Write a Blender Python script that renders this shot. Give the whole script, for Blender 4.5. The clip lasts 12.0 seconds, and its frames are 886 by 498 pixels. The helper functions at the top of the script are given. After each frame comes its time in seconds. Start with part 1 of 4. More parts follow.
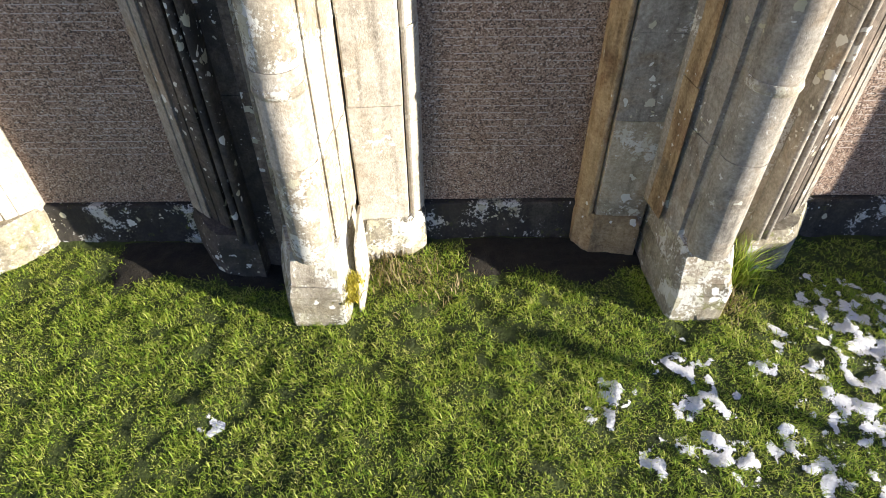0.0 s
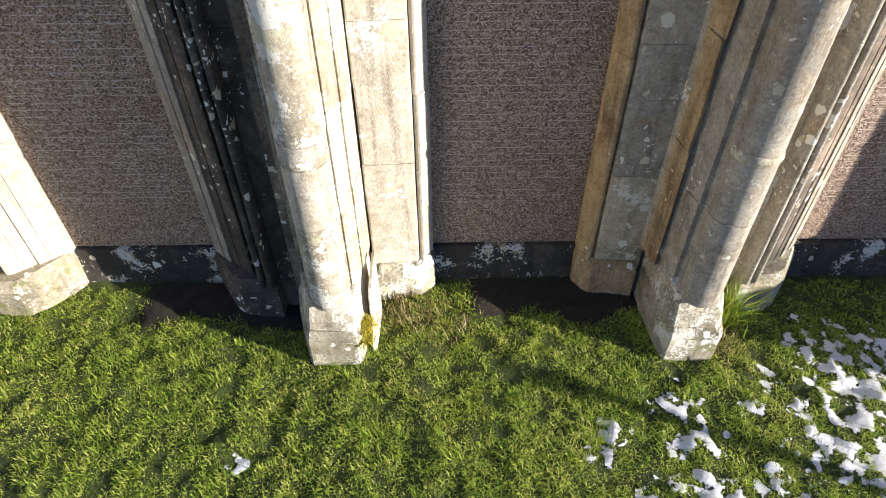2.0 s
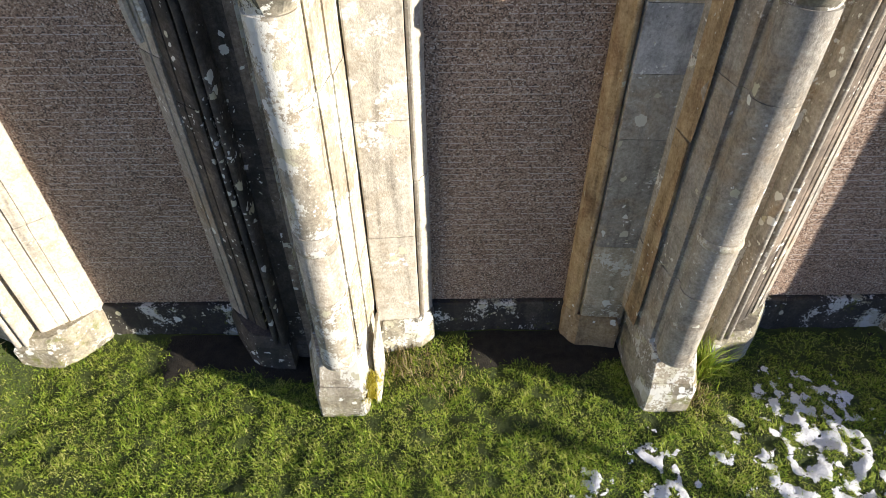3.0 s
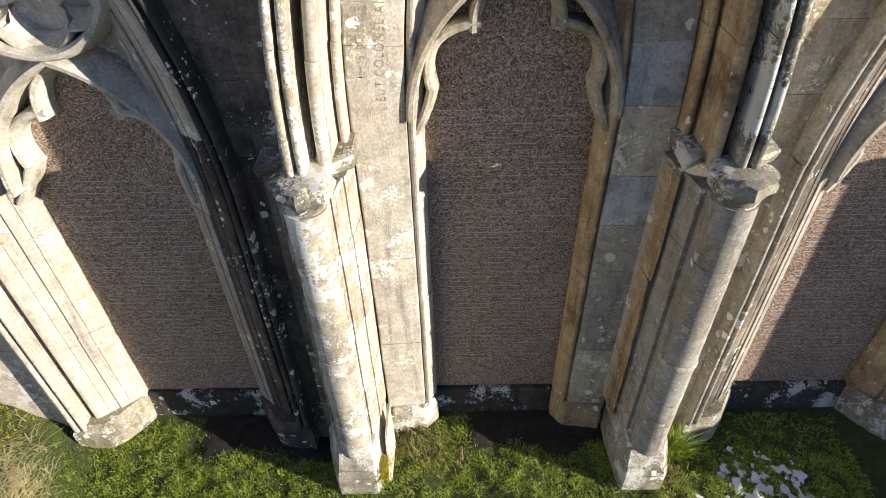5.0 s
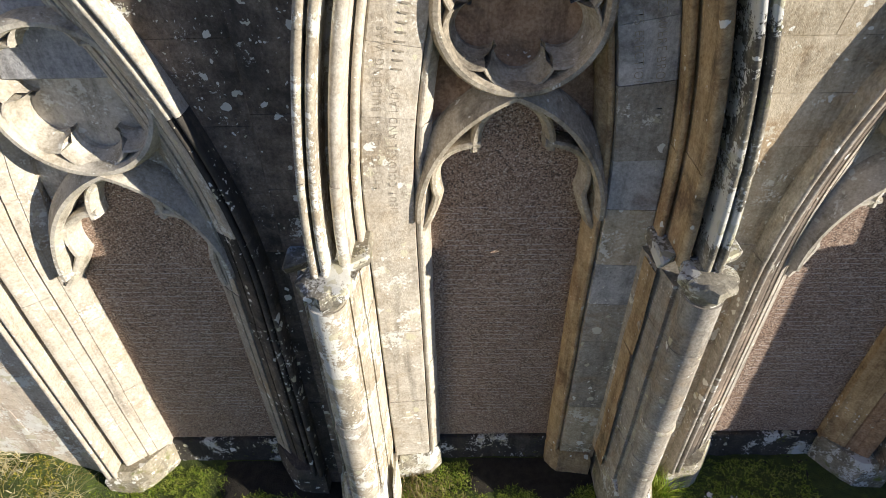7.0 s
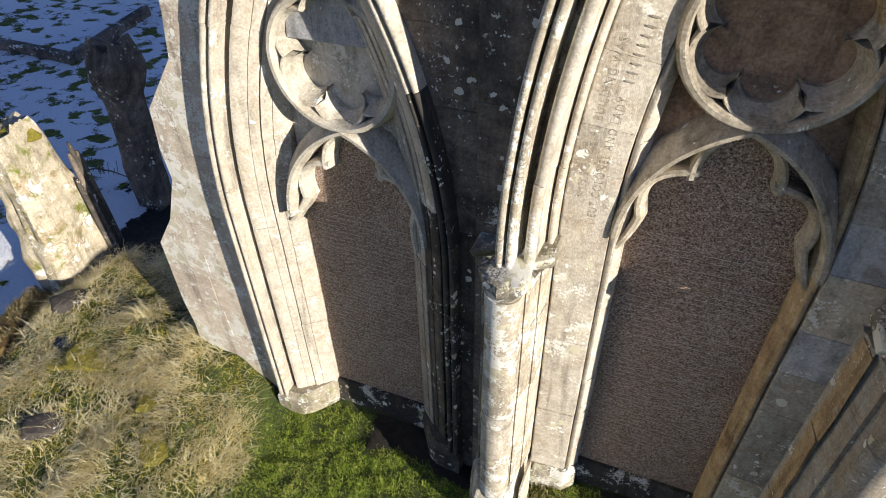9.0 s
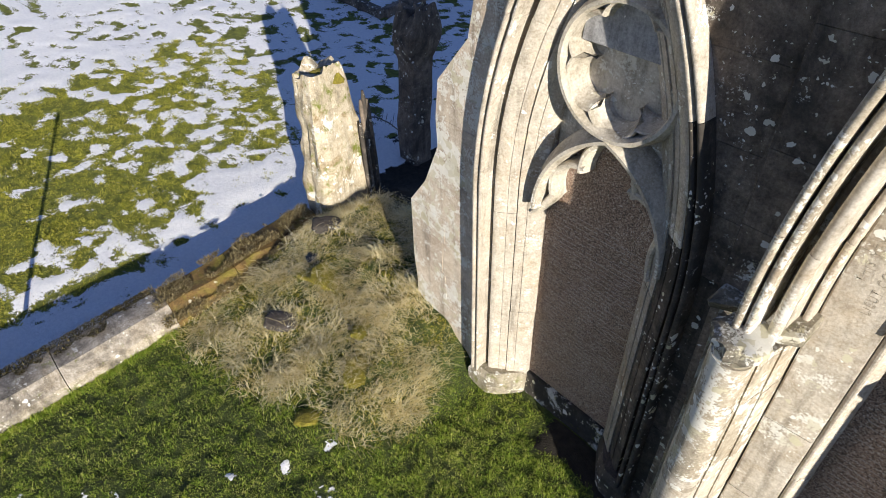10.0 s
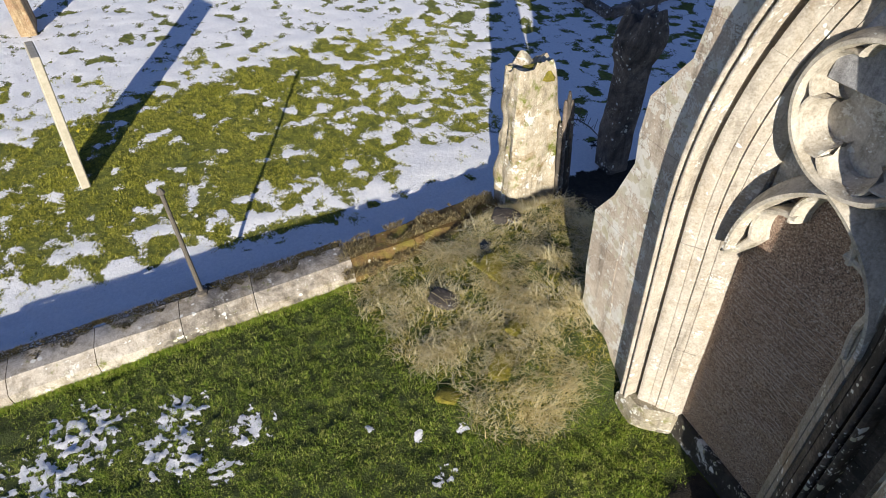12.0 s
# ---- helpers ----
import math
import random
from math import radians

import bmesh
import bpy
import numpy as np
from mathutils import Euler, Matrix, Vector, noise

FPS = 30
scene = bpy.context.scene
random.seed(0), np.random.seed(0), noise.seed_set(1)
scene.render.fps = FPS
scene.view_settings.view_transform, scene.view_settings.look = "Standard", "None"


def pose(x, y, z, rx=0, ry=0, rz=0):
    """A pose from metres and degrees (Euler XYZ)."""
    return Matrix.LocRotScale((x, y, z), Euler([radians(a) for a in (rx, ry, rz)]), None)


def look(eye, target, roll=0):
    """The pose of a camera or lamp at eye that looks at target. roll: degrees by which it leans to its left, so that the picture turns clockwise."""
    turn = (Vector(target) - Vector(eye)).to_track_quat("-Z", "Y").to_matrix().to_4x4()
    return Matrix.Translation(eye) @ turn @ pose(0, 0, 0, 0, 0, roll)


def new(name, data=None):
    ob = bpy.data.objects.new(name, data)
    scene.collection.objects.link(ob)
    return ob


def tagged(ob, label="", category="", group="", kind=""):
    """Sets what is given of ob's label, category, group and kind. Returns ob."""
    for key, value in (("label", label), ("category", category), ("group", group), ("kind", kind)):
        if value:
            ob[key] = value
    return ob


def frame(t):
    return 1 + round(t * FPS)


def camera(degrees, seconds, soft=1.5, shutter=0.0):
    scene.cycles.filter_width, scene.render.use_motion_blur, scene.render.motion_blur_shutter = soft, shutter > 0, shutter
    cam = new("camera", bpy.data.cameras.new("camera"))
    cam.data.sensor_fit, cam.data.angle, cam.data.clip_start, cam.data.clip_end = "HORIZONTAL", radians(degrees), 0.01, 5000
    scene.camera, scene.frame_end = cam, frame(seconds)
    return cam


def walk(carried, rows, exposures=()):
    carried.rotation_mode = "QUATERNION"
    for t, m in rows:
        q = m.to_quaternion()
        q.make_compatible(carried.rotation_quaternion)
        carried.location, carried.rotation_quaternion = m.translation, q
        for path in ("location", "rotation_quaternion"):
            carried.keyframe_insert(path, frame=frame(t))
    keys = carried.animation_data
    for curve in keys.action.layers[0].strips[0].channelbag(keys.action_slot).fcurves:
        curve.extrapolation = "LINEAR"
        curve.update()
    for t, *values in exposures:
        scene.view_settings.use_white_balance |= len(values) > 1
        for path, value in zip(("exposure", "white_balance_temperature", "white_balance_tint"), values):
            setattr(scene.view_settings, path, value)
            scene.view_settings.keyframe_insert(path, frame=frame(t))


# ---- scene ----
# ---------------------------------------------------------------- camera
cam = camera(72.4, 12.0, soft=0.8)
PATH = [
    (0, (0.119, -0.047, 2.771), (0.121, 1.414, 1.406), -0.5),
    (0.5, (0.107, -0.062, 2.82), (0.108, 1.41, 1.467), -0.5),
    (1, (0.097, -0.057, 2.917), (0.095, 1.416, 1.564), -0.6),
    (1.5, (0.083, -0.059, 3.01), (0.08, 1.416, 1.659), -0.7),
    (2, (0.074, -0.056, 3.115), (0.073, 1.418, 1.764), -0.6),
    (2.5, (0.081, -0.061, 3.31), (0.08, 1.419, 1.965), -0.6),
    (3, (0.093, -0.058, 3.65), (0.091, 1.426, 2.309), -0.7),
    (3.5, (0.081, -0.055, 4.013), (0.086, 1.435, 2.678), -0.6),
    (5.5, (0.154, -0.088, 4.85), (0.124, 1.429, 3.547), -1.7),
    (6, (0.155, -0.099, 5.166), (0.13, 1.424, 3.87), -1.7),
    (6.5, (0.16, -0.095, 5.26), (0.132, 1.429, 3.965), -1.6),
    (6.7, (0.143, -0.097, 5.262), (0.122, 1.428, 3.969), -1.4),
    (8.5, (0.101, -0.122, 5.265), (-0.225, 1.377, 3.983), -1.8),
    (9, (0.115, -0.166, 5.282), (-0.494, 1.251, 4.009), -1.6),
    (9.5, (0.048, -0.193, 5.37), (-0.848, 1.049, 4.083), -1.6),
    (10, (0.009, -0.172, 5.373), (-1.156, 0.818, 4.084), -1.8),
    (10.5, (-0.004, -0.186, 5.4), (-1.364, 0.513, 4.11), -2.0),
    (11, (-0.014, -0.181, 5.412), (-1.431, 0.392, 4.122), -2.5),
    (11.5, (0.0, -0.173, 5.415), (-1.434, 0.358, 4.126), -2.7),
    (12, (-0.008, -0.155, 5.454), (-1.451, 0.344, 4.161), -3.0),
]
EXPOSURE = [(0, 1.18), (2.5, 1.08), (3.5, 0.95), (5.5, 0.74), (6.5, 0.72), (8.5, 0.64), (10.0, 0.54), (12.0, 0.48)]
walk(cam, [(t, look(eye, target, roll)) for t, eye, target, roll in PATH], EXPOSURE)

# ---------------------------------------------------------------- world and sun
SUN_AZ, SUN_EL = 22.8, 12.3  # degrees: from +x towards -y, and above the horizon
world = bpy.data.worlds.new("sky")
scene.world = world
world.use_nodes = True
wn, wl = world.node_tree.nodes, world.node_tree.links
sky = wn.new("ShaderNodeTexSky")
sky.sky_type = 'NISHITA'
sky.sun_disc = False
sky.dust_density, sky.ozone_density = 0.0, 1.8
sky.sun_elevation = radians(SUN_EL)
sky.sun_rotation = radians(90 + SUN_AZ)
cool = wn.new("ShaderNodeMix")
cool.data_type, cool.blend_type = 'RGBA', 'MULTIPLY'
cool.inputs[0].default_value = 1.0
cool.inputs[7].default_value = (0.93, 0.94, 1.36, 1)
wl.new(sky.outputs[0], cool.inputs[6])
wl.new(cool.outputs[2], wn["Background"].inputs[0])
wn["Background"].inputs[1].default_value = 0.066
sun_dir = Vector((math.cos(radians(SUN_AZ)) * math.cos(radians(SUN_EL)), -math.sin(radians(SUN_AZ)) * math.cos(radians(SUN_EL)), math.sin(radians(SUN_EL))))
sun = new("sun", bpy.data.lights.new("sun", 'SUN'))
sun.data.energy, sun.data.angle, sun.data.color = 5.0, radians(0.5), (1.0, 0.92, 0.80)
sun.matrix_world = look(sun_dir * 40, (0, 0, 0))


# ---------------------------------------------------------------- materials
def graph(name):
    m = bpy.data.materials.new(name)
    m.use_nodes = True
    nt = m.node_tree
    return m, nt.nodes, nt.links, nt.nodes["Principled BSDF"]


def noise_node(n, l, co, scale, detail=6, rough=0.6, dist=0.0):
    t = n.new("ShaderNodeTexNoise")
    t.inputs["Scale"].default_value, t.inputs["Detail"].default_value = scale, detail
    t.inputs["Roughness"].default_value, t.inputs["Distortion"].default_value = rough, dist
    l.new(co, t.inputs["Vector"])
    return t.outputs[0]


def ramp(n, l, src, stops):
    r = n.new("ShaderNodeValToRGB")
    e = r.color_ramp.elements
    while len(e) < len(stops):
        e.new(0.5)
    for k, (p, c) in zip(e, stops):
        k.position = p
        k.color = (c, c, c, 1) if isinstance(c, (int, float)) else (*c, 1)
    l.new(src, r.inputs[0])
    return r.outputs[0]


def mix(n, l, fac, a, b, kind='MIX'):
    m = n.new("ShaderNodeMix")
    m.data_type, m.blend_type = 'RGBA', kind
    for sock, v in ((m.inputs[0], fac), (m.inputs[6], a), (m.inputs[7], b)):
        if isinstance(v, (int, float)):
            sock.default_value = v
        elif isinstance(v, tuple):
            sock.default_value = (*v, 1)
        else:
            l.new(v, sock)
    return m.outputs[2]


def maths(n, l, op, a, b=0.0):
    m = n.new("ShaderNodeMath")
    m.operation = op
    for sock, v in ((m.inputs[0], a), (m.inputs[1], b)):
        if isinstance(v, (int, float)):
            sock.default_value = v
        else:
            l.new(v, sock)
    return m.outputs[0]


def bump(n, l, bsdf, height, strength, dist):
    b = n.new("ShaderNodeBump")
    b.inputs["Strength"].default_value, b.inputs["Distance"].default_value = strength, dist
    l.new(height, b.inputs["Height"])
    l.new(b.outputs[0], bsdf.inputs["Normal"])


def coords(n):
    return n.new("ShaderNodeTexCoord").outputs["Object"]


def stone(name, light, dark, stain, lichen=0.5, soot=0.0, stain_amount=0.5, moss=0.0, patchy=0.4):
    """Weathered sandstone: tone differs from block to block; stains, black crust, white and yellow lichen."""
    m, n, l, b = graph(name)
    co = coords(n)
    info = n.new("ShaderNodeObjectInfo")
    big = noise_node(n, l, co, 2.2, 5, 0.6, 0.4)
    fine = noise_node(n, l, co, 55, 4, 0.7)
    grain = noise_node(n, l, co, 260, 2, 0.5)
    tone = maths(n, l, 'ADD', maths(n, l, 'MULTIPLY', info.outputs["Random"], 0.22), maths(n, l, 'MULTIPLY', big, 0.8))
    col = ramp(n, l, tone, [(0.2, dark), (0.75, light)])
    col = mix(n, l, maths(n, l, 'MULTIPLY', ramp(n, l, noise_node(n, l, co, 3.1, 7, 0.65, 0.8), [(0.5, 0.0), (0.66, 1.0)]), stain_amount), col, stain)
    flow = n.new("ShaderNodeMapping")
    flow.inputs["Scale"].default_value = (9, 9, 0.9)
    l.new(co, flow.inputs[0])
    streak = ramp(n, l, noise_node(n, l, flow.outputs[0], 1.0, 6, 0.65, 0.3), [(0.5, 0.0), (0.7, 0.6)])
    col = mix(n, l, streak, col, tuple(0.35 * c for c in dark))
    col = mix(n, l, 0.55, col, ramp(n, l, fine, [(0.3, 0.15), (0.7, 0.95)]), 'SOFT_LIGHT')
    blotch = ramp(n, l, noise_node(n, l, co, 8.5, 8, 0.72, 0.5), [(0.36, 0.0), (0.66, 1.0)])
    col = mix(n, l, 0.5, col, ramp(n, l, blotch, [(0.0, 0.18), (1.0, 0.85)]), 'SOFT_LIGHT')
    crumb = ramp(n, l, noise_node(n, l, co, 24, 9, 0.78, 0.2), [(0.60, 0.0), (0.68, 0.7)])
    col = mix(n, l, maths(n, l, 'MULTIPLY', crumb, ramp(n, l, noise_node(n, l, co, 1.9, 4, 0.6), [(0.42, 0.0), (0.6, 1.0)])), col, tuple(0.45 * c for c in dark))
    if soot:
        crust = ramp(n, l, noise_node(n, l, co, 1.7, 8, 0.7, 0.5), [(0.62 - 0.45 * soot, 0.0), (0.78 - 0.4 * soot, 1.0)])
        col = mix(n, l, maths(n, l, 'MULTIPLY', crust, 0.85), col, (0.045, 0.042, 0.038))
    if moss:
        green = ramp(n, l, noise_node(n, l, co, 6, 6, 0.7), [(0.62 - 0.2 * moss, 0.0), (0.75 - 0.2 * moss, 1.0)])
        col = mix(n, l, green, col, (0.15, 0.17, 0.03))
    if lichen:
        v = n.new("ShaderNodeTexVoronoi")
        v.inputs["Scale"].default_value, v.inputs["Randomness"].default_value = 14, 1.0
        warp = n.new("ShaderNodeVectorMath")
        warp.operation = 'ADD'
        wob = n.new("ShaderNodeTexNoise")
        wob.inputs["Scale"].default_value = 28
        l.new(co, wob.inputs["Vector"])
        sc = n.new("ShaderNodeVectorMath")
        sc.operation = 'SCALE'
        sc.inputs["Scale"].default_value = 0.05
        l.new(wob.outputs[1], sc.inputs[0])
        l.new(co, warp.inputs[0])
        l.new(sc.outputs[0], warp.inputs[1])
        l.new(warp.outputs[0], v.inputs["Vector"])
        pick = n.new("ShaderNodeSeparateColor")
        l.new(v.outputs["Color"], pick.inputs[0])
        radius = maths(n, l, 'MULTIPLY', ramp(n, l, pick.outputs[0], [(1 - 0.75 * lichen, 0.0), (1.0, 1.0)]), 0.58)
        colony = ramp(n, l, noise_node(n, l, co, 3.2, 5, 0.6), [(0.44, 0.12), (0.62, 1.0)])
        spot = ramp(n, l, maths(n, l, 'SUBTRACT', maths(n, l, 'MULTIPLY', radius, colony), v.outputs["Distance"]), [(0.0, 0.0), (0.03, 1.0)])
        patch = ramp(n, l, maths(n, l, 'ADD', maths(n, l, 'MULTIPLY', noise_node(n, l, co, 3.4, 9, 0.72), 0.75), maths(n, l, 'MULTIPLY', fine, 0.25)), [(0.67 - 0.17 * patchy, 0.0), (0.695 - 0.17 * patchy, 1.0)])
        white = maths(n, l, 'MAXIMUM', spot, maths(n, l, 'MULTIPLY', patch, 0.8))
        v2 = n.new("ShaderNodeTexVoronoi")
        v2.inputs["Scale"].default_value = 42
        l.new(warp.outputs[0], v2.inputs["Vector"])
        pick2 = n.new("ShaderNodeSeparateColor")
        l.new(v2.outputs["Color"], pick2.inputs[0])
        colony2 = ramp(n, l, noise_node(n, l, co, 2.3, 6, 0.7, 0.6), [(0.47, 0.0), (0.66, 1.0)])
        radius2 = maths(n, l, 'MULTIPLY', maths(n, l, 'MULTIPLY', ramp(n, l, pick2.outputs[0], [(0.95 - 0.5 * lichen, 0.0), (1.0, 1.0)]), 0.7), colony2)
        fleck = ramp(n, l, maths(n, l, 'SUBTRACT', radius2, v2.outputs["Distance"]), [(0.0, 0.0), (0.08, 1.0)])
        white = maths(n, l, 'MAXIMUM', white, fleck)
        pale = mix(n, l, ramp(n, l, pick.outputs[1], [(0.6, 0.0), (0.9, 1.0)]), (0.78, 0.78, 0.73), (0.56, 0.53, 0.38))
        col = mix(n, l, maths(n, l, 'MULTIPLY', white, 0.9), col, pale)
    l.new(col, b.inputs["Base Color"])
    b.inputs["Roughness"].default_value = 0.92
    b.inputs["Specular IOR Level"].default_value = 0.2
    h = maths(n, l, 'ADD', maths(n, l, 'MULTIPLY', fine, 0.7), maths(n, l, 'ADD', maths(n, l, 'MULTIPLY', grain, 0.25), maths(n, l, 'MULTIPLY', big, 0.8)))
    bump(n, l, b, h, 0.55, 0.012)
    return m


def granite():
    """Pink-brown speckled granite with a fine-picked face."""
    m, n, l, b = graph("granite")
    co = coords(n)
    v = n.new("ShaderNodeTexVoronoi")
    v.inputs["Scale"].default_value = 130
    l.new(co, v.inputs["Vector"])
    pick = n.new("ShaderNodeSeparateColor")
    l.new(v.outputs["Color"], pick.inputs[0])
    col = ramp(n, l, pick.outputs[0], [(0.0, (0.05, 0.04, 0.035)), (0.3, (0.22, 0.145, 0.105)), (0.6, (0.35, 0.25, 0.19)), (0.9, (0.48, 0.38, 0.30)), (1.0, (0.66, 0.6, 0.53))])
    big = noise_node(n, l, co, 1.6, 4, 0.6)
    col = mix(n, l, 0.5, col, ramp(n, l, big, [(0.3, (0.35, 0.3, 0.28)), (0.7, (0.62, 0.6, 0.6))]), 'OVERLAY')
    l.new(col, b.inputs["Base Color"])
    b.inputs["Roughness"].default_value = 0.65
    bump(n, l, b, maths(n, l, 'ADD', v.outputs["Distance"], maths(n, l, 'MULTIPLY', noise_node(n, l, co, 300, 2), 0.6)), 0.22, 0.003)
    return m


def plain(name, c0, c1, scale, rough, bumpy=0.3, dist=0.005):
    m, n, l, b = graph(name)
    co = coords(n)
    f = noise_node(n, l, co, scale, 6, 0.65)
    l.new(ramp(n, l, f, [(0.3, c0), (0.7, c1)]), b.inputs["Base Color"])
    b.inputs["Roughness"].default_value = rough
    bump(n, l, b, noise_node(n, l, co, scale * 6, 4), bumpy, dist)
    return m


def blades(name, stops, patch_scale, trans=0.35):
    """Grass: tone differs from blade to blade and in soft patches."""
    m, n, l, b = graph(name)
    co = coords(n)
    g = n.new("ShaderNodeNewGeometry")
    t = maths(n, l, 'ADD', maths(n, l, 'MULTIPLY', g.outputs["Random Per Island"], 0.38), maths(n, l, 'MULTIPLY', maths(n, l, 'ADD', noise_node(n, l, co, patch_scale, 4, 0.6), noise_node(n, l, co, patch_scale * 6, 3, 0.6)), 0.345))
    col = ramp(n, l, t, stops)
    l.new(col, b.inputs["Base Color"])
    b.inputs["Roughness"].default_value = 0.6
    b.inputs["Specular IOR Level"].default_value = 0.25
    tr = n.new("ShaderNodeBsdfTranslucent")
    l.new(col, tr.inputs[0])
    ms = n.new("ShaderNodeMixShader")
    ms.inputs[0].default_value = trans
    l.new(b.outputs[0], ms.inputs[1])
    l.new(tr.outputs[0], ms.inputs[2])
    l.new(ms.outputs[0], n["Material Output"].inputs[0])
    return m


CREAM = stone("cream_sandstone", (0.58, 0.53, 0.45), (0.42, 0.375, 0.31), (0.40, 0.31, 0.20), 0.75, 0.0, 0.45, 0.0, 0.62)
GREYSTONE = stone("grey_sandstone", (0.42, 0.38, 0.32), (0.26, 0.24, 0.21), (0.34, 0.24, 0.14), 0.55, 0.15, 0.5, 0.0, 0.45)
OCHRE = stone("ochre_sandstone", (0.56, 0.41, 0.23), (0.31, 0.225, 0.135), (0.20, 0.09, 0.05), 0.2, 0.15, 0.5, 0.0, 0.1)
TAN = stone("tan_sandstone", (0.58, 0.50, 0.38), (0.38, 0.32, 0.23), (0.33, 0.2, 0.09), 0.9, 0.15, 0.5, 0.0, 0.75)
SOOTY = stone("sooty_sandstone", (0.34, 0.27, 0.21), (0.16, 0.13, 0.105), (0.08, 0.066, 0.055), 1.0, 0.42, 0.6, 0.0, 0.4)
# darker copy of the sooty stone, black crust and shade in one colour
SOOT_SHADE = stone("soot_shade_sandstone", (0.20, 0.165, 0.135), (0.10, 0.085, 0.07), (0.05, 0.042, 0.036), 0.9, 0.6, 0.6, 0.0, 0.3)
SLATE = stone("blue_grey_sandstone", (0.56, 0.545, 0.53), (0.33, 0.325, 0.32), (0.16, 0.12, 0.09), 0.35, 0.25, 0.6, 0.0, 0.4)
LIMED = stone("limewashed_sandstone", (0.66, 0.57, 0.46), (0.44, 0.37, 0.30), (0.40, 0.30, 0.22), 0.8, 0.1, 0.5, 0.0, 1.0)
# made paler than the other tracery, for sunlight bounced into the side roundels
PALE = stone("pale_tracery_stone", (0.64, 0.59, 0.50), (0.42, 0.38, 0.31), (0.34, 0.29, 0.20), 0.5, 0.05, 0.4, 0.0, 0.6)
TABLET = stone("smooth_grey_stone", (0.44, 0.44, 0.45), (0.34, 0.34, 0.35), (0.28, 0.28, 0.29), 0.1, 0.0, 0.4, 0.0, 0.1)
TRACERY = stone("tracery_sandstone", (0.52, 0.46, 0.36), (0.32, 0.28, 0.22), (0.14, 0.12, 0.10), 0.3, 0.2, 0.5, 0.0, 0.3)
SHAFT = stone("shaft_sandstone", (0.46, 0.41, 0.325), (0.31, 0.27, 0.21), (0.30, 0.22, 0.13), 0.9, 0.05, 0.35, 0.0, 0.97)
PLINTH = stone("plinth_stone", (0.42, 0.38, 0.29), (0.24, 0.21, 0.16), (0.24, 0.19, 0.08), 0.85, 0.3, 0.5, 0.35, 0.85)
KERBSTONE = stone("kerb_stone", (0.58, 0.53, 0.45), (0.36, 0.31, 0.25), (0.16, 0.12, 0.06), 0.6, 0.25, 0.6, 0.1, 0.5)
CAPSTONE = stone("capital_stone", (0.44, 0.40, 0.31), (0.2, 0.18, 0.14), (0.1, 0.09, 0.07), 0.9, 0.4, 0.6, 0.1, 1.05)
JAMBSTONE = stone("broken_jamb_stone", (0.60, 0.53, 0.41), (0.34, 0.29, 0.2), (0.22, 0.15, 0.06), 0.6, 0.2, 0.85, 0.45, 0.7)
# dark lichened stone, base taken near black for the deep shade on sills
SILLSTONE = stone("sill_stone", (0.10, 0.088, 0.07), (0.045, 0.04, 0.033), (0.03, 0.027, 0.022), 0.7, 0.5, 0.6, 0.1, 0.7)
RUSTY = stone("rust_stained_sandstone", (0.44, 0.29, 0.18), (0.24, 0.16, 0.11), (0.10, 0.05, 0.03), 0.15, 0.2, 0.6, 0.0, 0.05)
GRANITE = granite()
MORTAR = plain("mortar", (0.16, 0.14, 0.11), (0.28, 0.25, 0.2), 30, 0.95)
CARVED = plain("carved_letters", (0.24, 0.21, 0.165), (0.40, 0.355, 0.28), 40, 0.95)
FAINT = plain("worn_letters", (0.44, 0.38, 0.34), (0.60, 0.54, 0.5), 60, 0.8)
IRON = plain("rusty_iron", (0.07, 0.06, 0.05), (0.17, 0.15, 0.12), 40, 0.75)
SHADE_SOIL = plain("shade_dark_soil", (0.012, 0.010, 0.007), (0.04, 0.033, 0.022), 14, 0.95, 0.9, 0.03)
EARTH = plain("turf_soil", (0.025, 0.036, 0.008), (0.085, 0.115, 0.02), 9, 0.95, 0.9, 0.03)
BANKTURF = plain("bank_turf", (0.06, 0.075, 0.012), (0.24, 0.27, 0.04), 11, 0.95, 1.0, 0.05)
BROWNKERB = stone("moss_stained_kerb_stone", (0.27, 0.17, 0.06), (0.12, 0.08, 0.035), (0.20, 0.19, 0.03), 0.15, 0.2, 0.7, 0.25, 0.1)


def snow():
    """Old wet snow: bright crust with a grey grain, fraying where it thins out."""
    m, n, l, b = graph("thin_snow")
    co = coords(n)
    at = n.new("ShaderNodeAttribute")
    at.attribute_name = "amount"
    grit = noise_node(n, l, co, 22, 8, 0.75)
    fine = noise_node(n, l, co, 75, 4, 0.7)
    edge = maths(n, l, 'ADD', at.outputs["Fac"], maths(n, l, 'MULTIPLY', maths(n, l, 'ADD', maths(n, l, 'MULTIPLY', grit, 0.7), maths(n, l, 'MULTIPLY', fine, 0.3)), 2.4))
    l.new(ramp(n, l, maths(n, l, 'SUBTRACT', edge, 1.2), [(0.0, 0.0), (0.10, 1.0)]), b.inputs["Alpha"])
    l.new(ramp(n, l, grit, [(0.3, (0.74, 0.76, 0.79)), (0.65, (0.92, 0.925, 0.93))]), b.inputs["Base Color"])
    b.inputs["Roughness"].default_value = 0.55
    bump(n, l, b, maths(n, l, 'ADD', grit, maths(n, l, 'MULTIPLY', fine, 0.4)), 0.7, 0.03)
    return m


